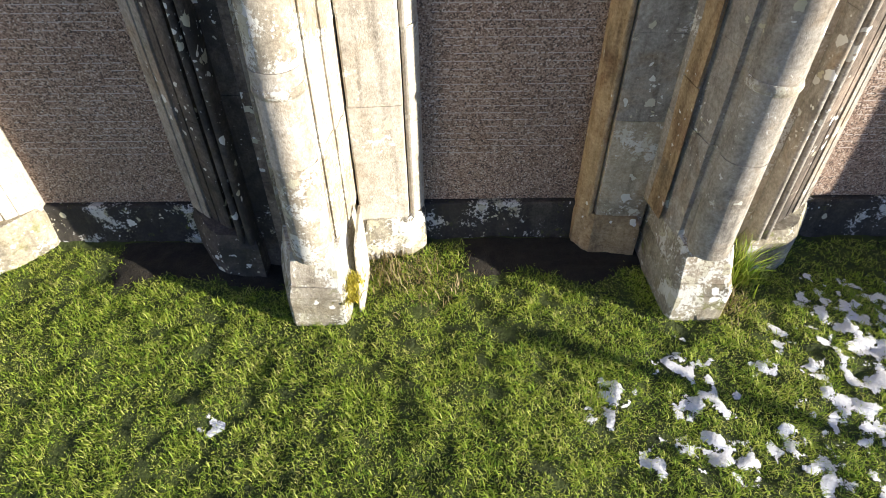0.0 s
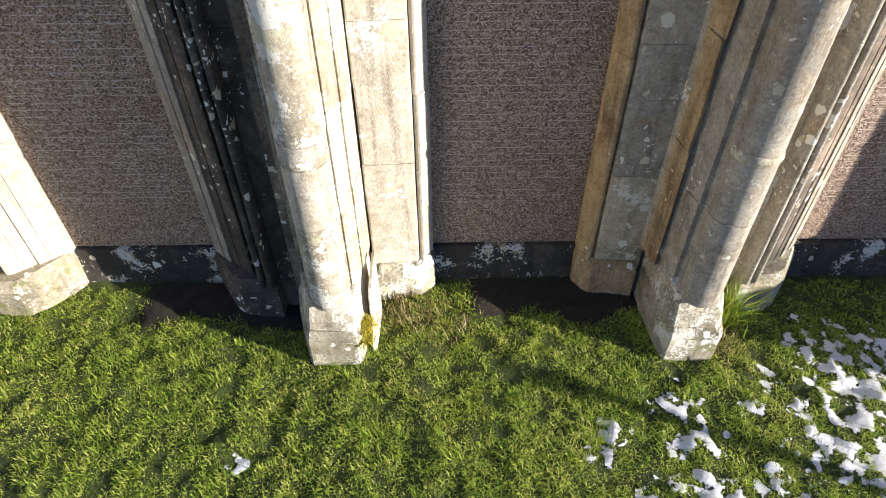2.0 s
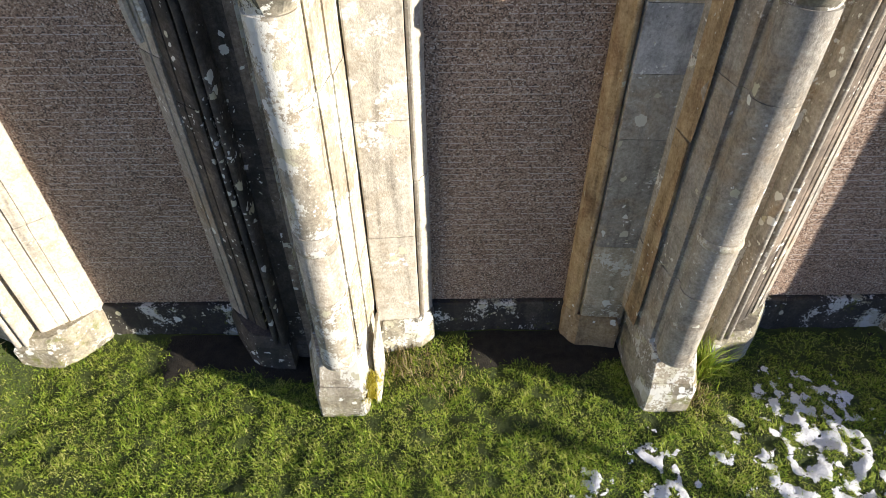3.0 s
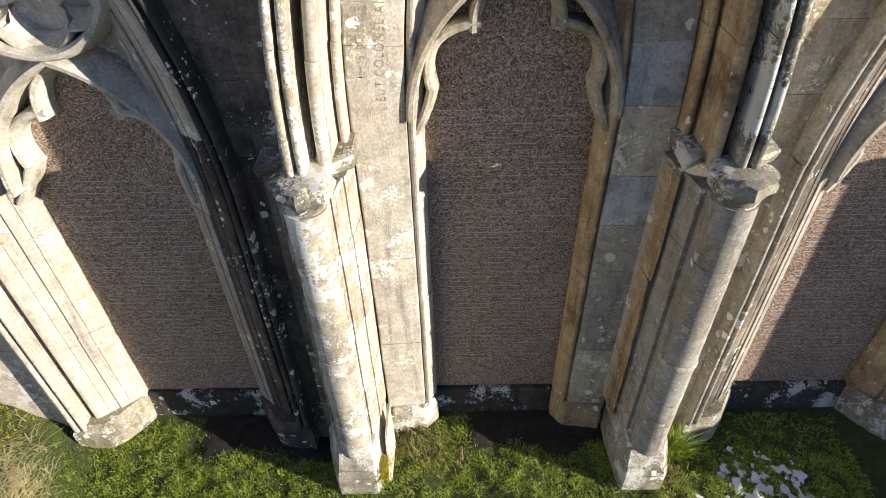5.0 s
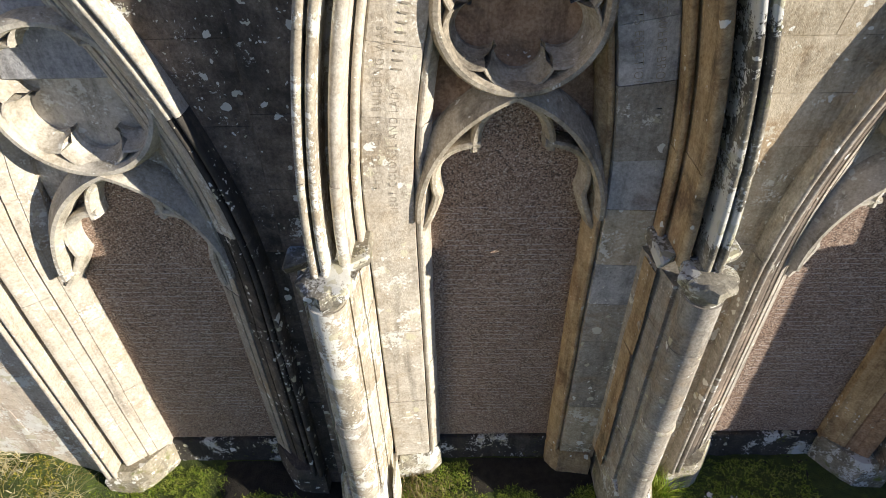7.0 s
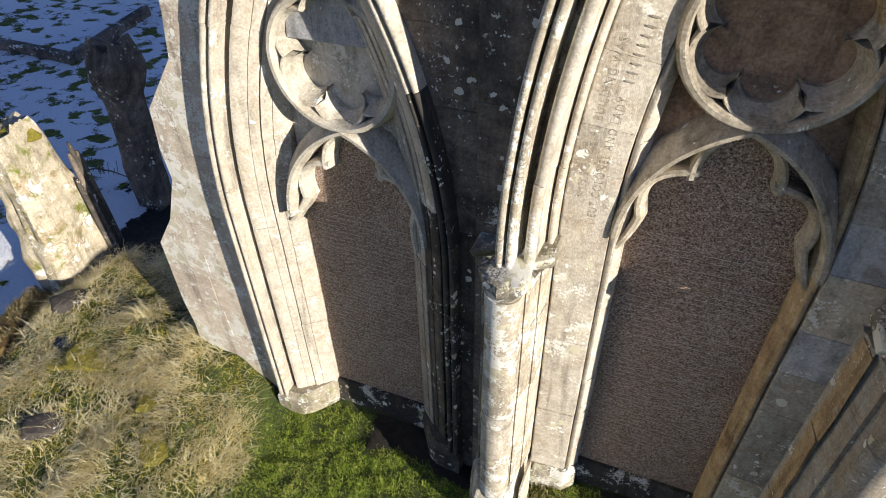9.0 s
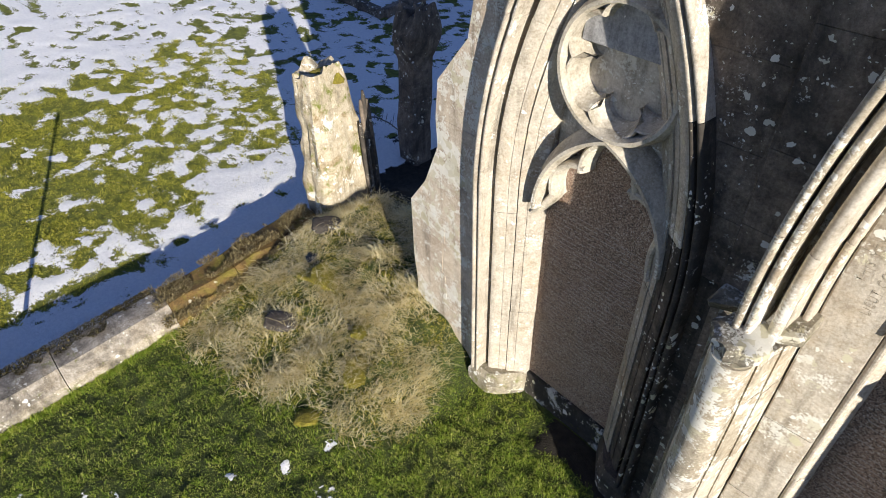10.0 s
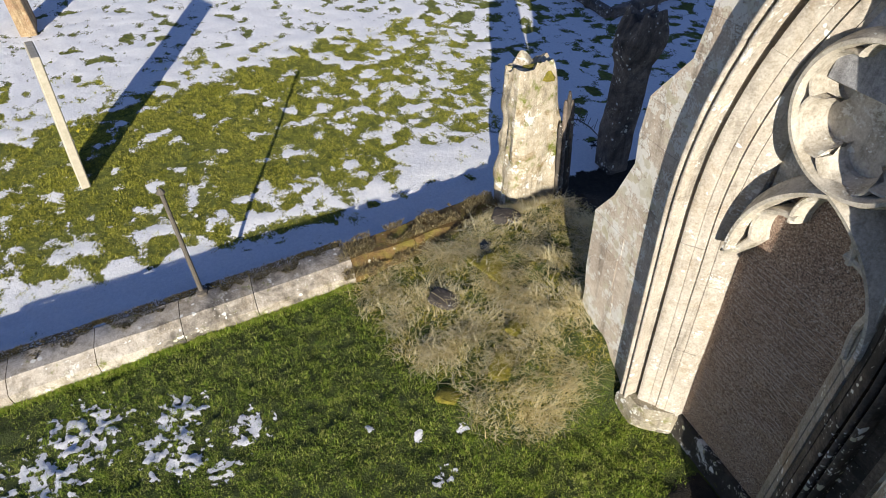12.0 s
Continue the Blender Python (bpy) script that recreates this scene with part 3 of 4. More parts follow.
# ---------------------------------------------------------------- piers with clustered shafts
def pier(cx, flip, label, material, material2, slabbed=False):
    """Clustered shaft on a plinth, bands of stone, a broken capital. flip: -1 mirrors it."""
    root = tagged(empty("pier", (cx, 2.6, 0)), label, "pier", "piers between the arches")
    before = set(bpy.data.objects)

    def P(points):
        return [(cx + flip * x, y) for x, y in points]
    # plan, from the band of the centre arch round to the wall
    if slabbed:
        plan = [(0.24, 2.95), (0.24, 2.83), (0.225, 2.80), (0.206, 2.665), (0.186, 2.685), (0.178, 2.655), (0.145, 2.505), (0.118, 2.51)]
    else:
        plan = [(0.192, 2.95), (0.192, 2.83), (0.182, 2.80), (0.176, 2.71), (0.168, 2.68), (0.158, 2.685), (0.150, 2.65), (0.143, 2.60), (0.134, 2.53), (0.122, 2.50), (0.112, 2.51)]
    plan += arc(0.0, 2.42, 0.115, 28, -208, 18)
    plan += [(-0.118, 2.51), (-0.143, 2.505), (-0.182, 2.60), (-0.192, 2.632), (-0.206, 2.61), (-0.236, 2.72), (-0.25, 2.75), (-0.25, 2.95)]
    z = 0.46
    for h in (0.62, 0.5, 0.74, 0.56):
        z1 = min(2.74, z + h)
        j = rng.uniform(-0.002, 0.002)
        solid_part("shaft_stone", [[(x + j, y + j, zz) for x, y in P(plan)] for zz in (z + 0.0015, z1 - 0.0015)], material if h != 0.5 else material2, root)
        z = z1
    if slabbed:
        for za, zb in ((0.47, 1.30), (1.31, 1.92), (1.93, 2.71)):
            k = rng.uniform(-0.008, 0.008)
            face = [(0.234, 2.815), (0.213 + k, 2.655 + k), (0.196, 2.672), (0.205, 2.81)]
            solid_part("face_slab", [[(x + 0.004 * math.sin(zz * 9), y, zz) for x, y in P(face)] for zz in (za, za + (zb - za) * 0.35, za + (zb - za) * 0.7, zb)], OCHRE, root, "flaking tan facing slab")
    # annular ring half way up
    ring = arc(0.0, 2.42, 0.128, 30, -210, 16)
    solid_part("shaft_ring", [[(x, y, zz) for x, y in P([(cx0 * s, 2.42 + (yy - 2.42) * s) for cx0, yy in ring])] for zz, s in ((1.45, 0.91), (1.462, 0.95), (1.475, 0.98), (1.49, 0.95), (1.50, 0.91))], SHAFT, root)
    # base: plinth block, then sloping weathering up to the shaft
    foot = [(0.20, 2.95), (0.19, 2.62), (0.165, 2.32), (0.14, 2.285), (-0.15, 2.28), (-0.175, 2.31), (-0.25, 2.55), (-0.29, 2.75), (-0.29, 2.95)]
    mid = [(x * 0.93, y if y > 2.9 else 2.95 + (y - 2.95) * 0.95) for x, y in foot]
    top = [(x * 0.82, y if y > 2.9 else 2.95 + (y - 2.95) * 0.83) for x, y in foot]
    wob = [[rng.uniform(-0.012, 0.012) for _ in foot] for _ in range(3)]
    solid_part("plinth", [[(x, y, -0.25) for x, y in P(foot)], [(x, y, 0.22 + w) for (x, y), w in zip(P(foot), wob[0])], [(x, y, 0.27 + w) for (x, y), w in zip(P(mid), wob[1])]], PLINTH, root)
    solid_part("base_moulding", [[(x, y, 0.25) for x, y in P(mid)], [(x, y, 0.36 + w) for (x, y), w in zip(P([(a * 0.9, 2.95 + (b - 2.95) * 0.9) for a, b in foot]), wob[2])], [(x, y, 0.48) for x, y in P(top)]], SHAFT, root)
    # capital: flaring bell and a chipped abacus
    bm = bmesh.new()
    levels = [(2.70, 0.116), (2.725, 0.128), (2.745, 0.118), (2.79, 0.135), (2.82, 0.158), (2.835, 0.172), (2.875, 0.178), (2.90, 0.172), (2.915, 0.14)]
    rows = []
    for zz, r in levels:
        row = []
        for i in range(28):
            a = 2 * math.pi * i / 28
            s = 1.0
            if zz > 2.78:
                # octagonal abacus with broken corners
                s = 1.0 / max(abs(math.cos((a % (math.pi / 4)) - math.pi / 8)), 0.5) * 0.96
                s *= 1 + 0.16 * noise.noise(Vector((math.cos(a) * 2.2 + cx, math.sin(a) * 2.2, zz * 6))) + 0.12 * noise.noise(Vector((math.cos(a) * 6 + cx, math.sin(a) * 6, zz * 20)))
            row.append(bm.verts.new((cx + flip * (r * s * math.cos(a) * 0.92), 2.44 + r * s * math.sin(a), zz + 0.02 * noise.noise(Vector((a * 2, zz * 9, cx))))))
        rows.append(row)
    for a, b in zip(rows, rows[1:]):
        for i in range(28):
            bm.faces.new((a[i], a[(i + 1) % 28], b[(i + 1) % 28], b[i]))
    bm.faces.new(rows[0][::-1])
    bm.faces.new(rows[-1])
    part("capital", bm, CAPSTONE, root, "broken lichen-crusted stone capital")
    # wing of the abacus running back to the wall
    for s, w in ((1, 0.24), (-1, 0.27)):
        xs = sorted((cx + flip * s * 0.10, cx + flip * s * w))
        part("abacus", block_mesh("abacus", [(xs[0], 2.58, 2.80), (xs[1], 2.66, 2.80), (xs[1], 2.92, 2.80), (xs[0], 2.92, 2.80), (xs[0], 2.52, 2.90), (xs[1], 2.62, 2.90), (xs[1], 2.92, 2.90), (xs[0], 2.92, 2.90)], CAPSTONE, 0.015), CAPSTONE, root)
    inv = Matrix.Translation((-cx, -2.6, 0))
    for ob in set(bpy.data.objects) - before:
        if ob.parent == root:
            ob.matrix_parent_inverse = inv
    return root


pier(-0.60, 1, "sunlit cream stone pier of clustered shafts, white with lichen", SHAFT, CREAM)
pier(1.60, -1, "cracked stone pier of clustered shafts on lichened plinth", GREYSTONE, GREYSTONE, True)
pier(4.58, 1, "stone pier of clustered shafts beyond the arch", GREYSTONE, CREAM)

# ---------------------------------------------------------------- wall behind and between
WALL_TOP = 6.2


def jag(z):
    """Ruined left end of the wall."""
    pts = [(-0.3, -3.95), (0.8, -3.93), (1.83, -4.0), (2.0, -3.84), (2.16, -3.78), (2.49, -3.50), (3.2, -3.56), (3.3, -3.46), (3.5, -3.28), (3.8, -3.08), (6.3, -2.95)]
    for (a, xa), (b, xb) in zip(pts, pts[1:]):
        if a <= z <= b:
            return xa + (xb - xa) * (z - a) / (b - a) + 0.05 * noise.noise(Vector((z * 5.3, 0, 2)))
    return pts[-1][1]


zs_ = [-0.3, 0.8, 1.83, 2.0, 2.16, 2.49, 3.2, 3.3, 3.5, 3.8, WALL_TOP]
rings = []
for y in (3.13, 3.75):
    rings.append([(jag(z) + 0.05, y, z) for z in zs_] + [(6.5, y, WALL_TOP), (6.5, y, -0.3)])
wall = solid_part("wall_north", rings, MORTAR, None)
tagged(wall, "ruined sandstone ashlar wall with a jagged broken end", "wall", kind="structure")


def hood_edge(bay, side, z, d):
    """x of the moulding's outer edge at height z."""
    if z <= bay.zs:
        return bay.cx + side * (HALF + d)
    R = bay.R + d
    h = min(z - bay.zs, R * 0.999)
    x = bay.cx + side * (HALF - bay.R + math.sqrt(R * R - h * h))
    return max(x, bay.cx) if side > 0 else min(x, bay.cx)


def ashlar(x_left, x_right, material, face, widths, heights, z0=-0.25, z1=WALL_TOP):
    """Courses of dressed stones between two upright edges given as functions of height."""
    z, k = z0, 0
    while z < z1 - 0.02:
        zz = min(z1, z + heights[k % len(heights)] * rng.uniform(0.9, 1.1))
        k += 1
        a0, a1, b0, b1 = x_left(z), x_left(zz), x_right(z), x_right(zz)
        w = max(b0 - a0, b1 - a1)
        if min(b0 - a0, b1 - a1) > 0.03:
            n = max(1, round(w / (widths * rng.uniform(0.8, 1.2))))
            cuts = [0] + sorted((i + rng.uniform(-0.18, 0.18)) / n for i in range(1, n)) + [1]
            for c0, c1 in zip(cuts, cuts[1:]):
                f = face + rng.uniform(-0.002, 0.002)
                p = [a0 + (b0 - a0) * c0 + 0.001, a0 + (b0 - a0) * c1 - 0.001, a1 + (b1 - a1) * c1 - 0.001, a1 + (b1 - a1) * c0 + 0.001]
                m = material[rng.randrange(len(material))] if isinstance(material, tuple) else material
                v = [(p[0], f, z + 0.001), (p[1], f, z + 0.001), (p[1], 3.2, z + 0.001), (p[0], 3.2, z + 0.001), (p[3], f, zz - 0.001), (p[2], f, zz - 0.001), (p[2], 3.2, zz - 0.001), (p[3], 3.2, zz - 0.001)]
                part("ashlar_stone", block_mesh("ashlar_stone", v, m, 0.0015), m, wall)
        z = zz


ashlar(jag, lambda z: hood_edge(LEFT, -1, z, 0.46), LIMED, 2.80, 0.6, (0.34, 0.42, 0.3))
# below 2.8 the sooty stone is darkened further for the pier's shade
ashlar(lambda z: hood_edge(LEFT, 1, z, 0.46), lambda z: -0.90, SOOT_SHADE, 2.80, 0.5, (0.36, 0.3, 0.42), -0.25, 2.8)
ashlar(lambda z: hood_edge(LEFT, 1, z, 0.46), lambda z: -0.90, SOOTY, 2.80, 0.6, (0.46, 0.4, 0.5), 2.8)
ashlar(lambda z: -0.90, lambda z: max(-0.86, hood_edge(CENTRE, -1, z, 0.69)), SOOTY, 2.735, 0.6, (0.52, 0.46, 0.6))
ashlar(lambda z: hood_edge(CENTRE, 1, z, 0.69), lambda z: hood_edge(RIGHT, -1, z, 0.46), TAN, 2.80, 0.5, (0.32, 0.4, 0.3))
ashlar(lambda z: hood_edge(RIGHT, 1, z, 0.46), lambda z: 6.5, TAN, 2.80, 0.6, (0.36, 0.3, 0.42))

# unseen low wall, added to shade the foot of the east bay
low_end = []
for q in range(9):
    y = 0.78 + 2.34 * q / 8
    h = 1.08 + 0.09 * noise.noise(Vector((y * 2.3, 1, 5)))
    low_end.append([(6.0, y, -0.25), (6.0, y, h), (6.06, y, h + 0.04), (6.42, y, h + 0.05), (6.48, y, h), (6.48, y, -0.25)])
tagged(solid_part("wall_east", low_end, GREYSTONE, None), "low stone wall with uneven top, out of view, added for its shade", "wall", kind="structure")

# ---------------------------------------------------------------- ground
def kerb_line(y):
    return -5.5 - 0.4 * (y + 3.5) / 4.05


def ease(a):
    a = min(1.0, max(0.0, a))
    return a * a * (3 - 2 * a)


SLOPE = 0.12


def rise(x, y):
    """Height of the ground: level lawn inside the kerb, a bank beyond it, a mound of rubble at the wall's broken end."""
    h = 0.03 * noise.noise(Vector((x * 0.5, y * 0.5, 3.1))) + 0.014 * noise.noise(Vector((x * 2.6, y * 2.6, 8.0)))
    if x < -6.3:
        far = min(-6.3 - x, 30.0)
        h += SLOPE * far * min(1.0, far / 1.5) - 0.06
    if -8 < x < -2 and -1 < y < 5:
        lump = 1 + 0.25 * noise.noise(Vector((x * 1.7, y * 1.7, 2.0))) + 0.12 * noise.noise(Vector((x * 5, y * 5, 2.0)))
        h += 0.55 * lump * ease((y - 0.7) / 2.2) * ease((-2.75 - x) / 0.9) * ease((x + 6.75) / 1.1)
    if -7 < x < 4.5 and -4 < y < 3.2:
        h += 0.022 * noise.noise(Vector((x * 5, y * 5, 5.0))) + 0.016 * noise.noise(Vector((x * 11, y * 11, 5.0)))
    return h


def sheet(name, xs, ys, height, material):
    verts = [(x, y, height(x, y)) for y in ys for x in xs]
    k = len(xs)
    faces = [(j * k + i, j * k + i + 1, (j + 1) * k + i + 1, (j + 1) * k + i) for j in range(len(ys) - 1) for i in range(k - 1)]
    return mesh_of(name, verts, faces, material)


def spaced(a, b, step):
    n = max(1, round((b - a) / step))
    return [a + (b - a) * i / n for i in range(n)]


gx = spaced(-400, -40, 40) + spaced(-40, -8, 1.0) + spaced(-8, -6, 0.12) + spaced(-6, 3.6, 0.045) + spaced(3.6, 7, 0.2) + spaced(7, 40, 3) + spaced(40, 401, 40)
gy = spaced(-400, -40, 40) + spaced(-40, -6, 2) + spaced(-6, -3.2, 0.12) + spaced(-3.2, 3.3, 0.045) + spaced(3.3, 4, 0.12) + spaced(4, 20, 1) + spaced(20, 401, 40)
ground_mesh = sheet("ground", gx, gy, rise, EARTH)
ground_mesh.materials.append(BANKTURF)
ground_mesh.materials.append(SHADE_SOIL)
# soil colour here stands in for the deep shade behind the broken wall
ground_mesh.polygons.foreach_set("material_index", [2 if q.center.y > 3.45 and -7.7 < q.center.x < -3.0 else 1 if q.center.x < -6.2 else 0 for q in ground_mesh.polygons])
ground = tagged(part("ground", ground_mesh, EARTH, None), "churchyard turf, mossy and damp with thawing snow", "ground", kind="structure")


def blade_field(name, spots, length, width, lean, material, label, seed, comb=0.0):
    """Many single blades: each a bent, tapering strip; spots hold x, y, z and a factor on the length."""
    g = np.random.default_rng(seed)
    spots = np.array(spots)
    n = len(spots)
    L = length * g.uniform(0.5, 1.25, n) * spots[:, 3]
    W = width * g.uniform(0.6, 1.3, n)
    az = g.uniform(0, 2 * np.pi, n)
    if comb:
        az = np.array([7.0 * noise.noise(Vector((p[0] * 0.9, p[1] * 0.9, 2.0))) for p in spots]) + g.normal(0, comb, n)
    ln = lean * (g.uniform(0.72, 1.12, n) if comb else g.uniform(0.4, 1.4, n))
    d = np.stack([np.cos(az), np.sin(az), np.zeros(n)], 1)
    s = np.stack([-np.sin(az), np.cos(az), np.zeros(n)], 1)
    up = np.array([0, 0, 1.0])
    verts = np.empty((n, 5, 3))
    base = spots[:, :3]
    midp = base + d * (L * np.sin(ln) * 0.35)[:, None] + up * (L * np.cos(np.minimum(ln, 1.3)) * 0.55)[:, None]
    tip = base + d * (L * np.sin(ln))[:, None] + up * (L * np.cos(np.minimum(ln * 1.15, 1.45)) * 0.9)[:, None]
    w = s * W[:, None] * 0.5
    verts[:, 0], verts[:, 1], verts[:, 2], verts[:, 3], verts[:, 4] = base - w, base + w, midp + w * 0.8, midp - w * 0.8, tip
    me = bpy.data.meshes.new(name)
    me.vertices.add(n * 5)
    me.vertices.foreach_set("co", verts.reshape(-1))
    loops = (np.arange(n)[:, None] * 5 + np.array([0, 1, 2, 3, 3, 2, 4])[None]).reshape(-1)
    me.loops.add(n * 7)
    me.loops.foreach_set("vertex_index", loops.astype(np.int32))
    me.polygons.add(n * 2)
    starts = (np.arange(n)[:, None] * 7 + np.array([0, 4])[None]).reshape(-1)
    me.polygons.foreach_set("loop_start", starts.astype(np.int32))
    me.materials.append(material)
    me.update(calc_edges=True)
    return tagged(part(name, me, material, None), label, "grass", kind="stuff")


# where the last snow lies on the lawn: x, y, radius
SCRAPS = [(1.42, 1.97, 0.17), (0.99, 1.72, 0.15), (1.56, 1.73, 0.13), (1.40, 1.68, 0.13), (1.39, 1.47, 0.15), (1.55, 1.38, 0.14), (1.14, 1.37, 0.09),
          (1.90, 1.93, 0.10), (2.05, 2.15, 0.1), (2.45, 2.33, 0.26), (2.72, 2.3, 0.3), (2.60, 2.11, 0.34), (1.86, 1.42, 0.16), (2.0, 1.25, 0.16), (2.16, 1.63, 0.2), (2.33, 1.6, 0.22), (2.46, 1.93, 0.26), (2.65, 1.55, 0.4), (2.25, 1.1, 0.3), (-1.07, 1.61, 0.07),
          (-4.67, -1.62, 0.32), (-4.22, -0.95, 0.28), (-4.77, -2.58, 0.5), (-4.36, -2.95, 0.5), (-4.25, -1.75, 0.38), (-3.81, -1.25, 0.17),
          (-4.03, -1.54, 0.2), (-3.29, 1.1, 0.1), (-2.92, 0.77, 0.14), (-3.43, 0.66, 0.08), (-3.71, 0.25, 0.07), (-2.9, -0.2, 0.1), (2.75, 1.9, 0.26), (2.9, 1.3, 0.36), (2.15, 1.9, 0.08)]


def inner_cover(x, y):
    best = -1.0
    for a, b, r in SCRAPS:
        if abs(x - a) < 2 * r and abs(y - b) < 2 * r:
            best = max(best, 1 - math.hypot(x - a, y - b) / r)
    if best < -0.9:
        return -1.0
    p = Vector((x, y, 0))
    return min(best, 0.55) - 0.46 + 0.8 * noise.noise(p * 8.5) + 0.9 * noise.noise(p * 17 + Vector((0, 0, 5))) + 0.4 * noise.noise(p * 33)


def outer_cover(x, y):
    """Amount of snow on the bank: full on the upper slope, worn through in a band below it, deep behind the kerb."""
    p = Vector((x, y, 0))
    c = 0.6 * noise.noise(p * 1.9) + 0.95 * noise.noise(p * 3.7 + Vector((0, 0, 7))) + 0.6 * noise.noise(p * 8.0) + 0.25 * noise.noise(p * 0.6)
    bend = 0.35 * noise.noise(Vector((y * 0.9, 0, 3)))
    east = ease((y - 0.2) / 2.4)
    upper = ease((-12.0 + bend - 0.25 * y - x) / 0.7 + 0.5)
    lower = ease((x + 8.9 + bend) / 1.2)
    c += 0.38 * upper + (1 - upper) * (-0.42 + 0.46 * east + 0.42 * lower)
    c += 0.9 * max(0.0, min(1.0, (x + 7.45) / 0.4))
    c += 0.22 * ease((y - 3.2 + 0.37 * (x + 7.7)) / 0.5) * (1 - upper)
    # snow held back from the corner behind the wall, painted dark as shade
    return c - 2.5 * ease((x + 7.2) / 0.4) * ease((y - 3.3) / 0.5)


def scatter(count, x0, x1, y0, y1, keep, seed, grain=7.0, lift=0.0):
    r = random.Random(seed)
    out = []
    for _ in range(count):
        x, y = r.uniform(x0, x1), r.uniform(y0, y1)
        if keep(x, y, r.random()):
            tuft = 0.75 + 0.8 * noise.noise(Vector((x * grain, y * grain, 0))) + 0.5 * noise.noise(Vector((x * grain * 2.4, y * grain * 2.4, 6))) + 0.3 * noise.noise(Vector((x * 1.5, y * 1.5, 3)))
            if tuft < 0.22:
                continue
            out.append((x, y, rise(x, y) - 0.004 + lift * r.random(), min(1.7, tuft)))
    return out


def straw_at(x, y):
    """1 inside the patch of dead grass, falling off at its edge."""
    e = 0.35 * noise.noise(Vector((x * 1.4, y * 1.4, 1.0)))
    d = max((x + 3.1) / 1.0, (-5.95 - x), (0.5 - y + (x + 5.9) * 0.30) / 1.0, (y - 3.9))
    return 1 - min(1, max(0, (d + e) / 0.35 + 0.5))


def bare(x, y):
    """Bare earth along the foot of the wall, where the piers' shade falls."""
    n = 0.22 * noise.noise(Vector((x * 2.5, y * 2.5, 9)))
    # the thinner share east of x 1.75 only darkens shaded turf
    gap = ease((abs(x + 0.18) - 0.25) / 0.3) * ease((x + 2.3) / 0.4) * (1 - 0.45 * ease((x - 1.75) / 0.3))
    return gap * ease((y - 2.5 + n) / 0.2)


def lawn_keep(x, y, r):
    if x < kerb_line(y) + 0.02 or (y > 2.97 and x > -2.7) or (y > 2.76 and -3.9 < x < -2.7):
        return False
    if r < straw_at(x, y) * 0.85:
        return False
    if bare(x, y) > r:
        return False
    return inner_cover(x, y) < 0.06 or r > 0.88


def near_lawn(x, y, r):
    return lawn_keep(x, y, r) and r < min((x + 3.4) / 0.9, (y - 0.6) / 0.8, 1.0)


def west_lawn(x, y, r):
    return lawn_keep(x, y, r) and r < min((-2.2 - x) / 0.9, (y + 3.4) / 0.6, (2.2 - y) / 0.8, 1.0)


def straw_keep(x, y, r):
    if y > 2.78 and x > -3.9:
        return False
    clump = 0.52 + 1.2 * noise.noise(Vector((x * 2.4, y * 2.4, 6)))
    return r < straw_at(x, y) * min(1.0, max(0.14, clump))


blade_field("grass", scatter(200000, -3.4, 3.4, 0.6, 3.0, near_lawn, 5) + scatter(130000, -6.0, -2.2, -3.4, 2.2, west_lawn, 16) + scatter(90000, -6.0, 3.4, -3.6, 3.0, lawn_keep, 15), 0.050, 0.0050, 1.12, GRASS, "short green lawn grass in uneven mossy tufts", 1)
blade_field("bank_grass", scatter(260000, -13.0, -6.3, -4.6, 4.6, lambda x, y, r: outer_cover(x, y) < 0.12 + 0.25 * r and not (y > 3.2 and x > -7.4), 25), 0.05, 0.010, 1.05, BANKGRASS, "rough grass showing between patches of snow", 3)
blade_field("dead_grass", scatter(95000, -6.7, -2.4, -0.4, 4.0, straw_keep, 6, 3.0, 0.05), 0.21, 0.0066, 1.45, STRAW, "flattened straw-coloured dead grass over moss", 2, 1.3)
blade_field("mossy_grass", scatter(70000, -6.5, -2.6, 0.0, 3.8, lambda x, y, r: straw_at(x, y) > r * 0.8 and (y < 2.78 or x < -3.9), 7, 4.0), 0.04, 0.006, 0.8, MOSSGRASS, "mossy yellow-green turf on rubble", 4)


# ---------------------------------------------------------------- snow
def snow_sheet(xs, ys, cover, label, thick, least=-0.5):
    """A thin crust over the turf; its amount at each point is kept, and the crust frays where it runs out."""
    k = len(xs)
    cs = [[cover(x, y) for x in xs] for y in ys]
    verts, amount, faces, index = [], [], [], {}

    def vert(i, j):
        if (i, j) not in index:
            index[i, j] = len(verts)
            q = cs[j][i]
            verts.append((xs[i], ys[j], rise(xs[i], ys[j]) + max(0.004, min(thick, 0.45 * thick + thick * q))))
            amount.append(q)
        return index[i, j]
    for j in range(len(ys) - 1):
        for i in range(k - 1):
            if max(cs[j][i], cs[j][i + 1], cs[j + 1][i], cs[j + 1][i + 1]) > least:
                faces.append((vert(i, j), vert(i + 1, j), vert(i + 1, j + 1), vert(i, j + 1)))
    me = mesh_of("snow", verts, faces, SNOW)
    me.attributes.new("amount", 'FLOAT', 'POINT').data.foreach_set("value", amount)
    return tagged(part("snow", me, SNOW, None), label, "snow", kind="stuff")


snow_sheet(spaced(-60, -16, 0.4) + spaced(-16, -6.15, 0.06), spaced(-12, 20, 0.08), outer_cover, "thin patchy snow thawing over the bank", 0.022)
snow_sheet(spaced(-5.4, -2.6, 0.03), spaced(-3.7, 1.4, 0.03), inner_cover, "last scraps of melting snow on the lawn", 0.016)
snow_sheet(spaced(-1.3, 3.4, 0.02), spaced(0.5, 2.8, 0.02), inner_cover, "scraps of melting snow beside the piers", 0.014)

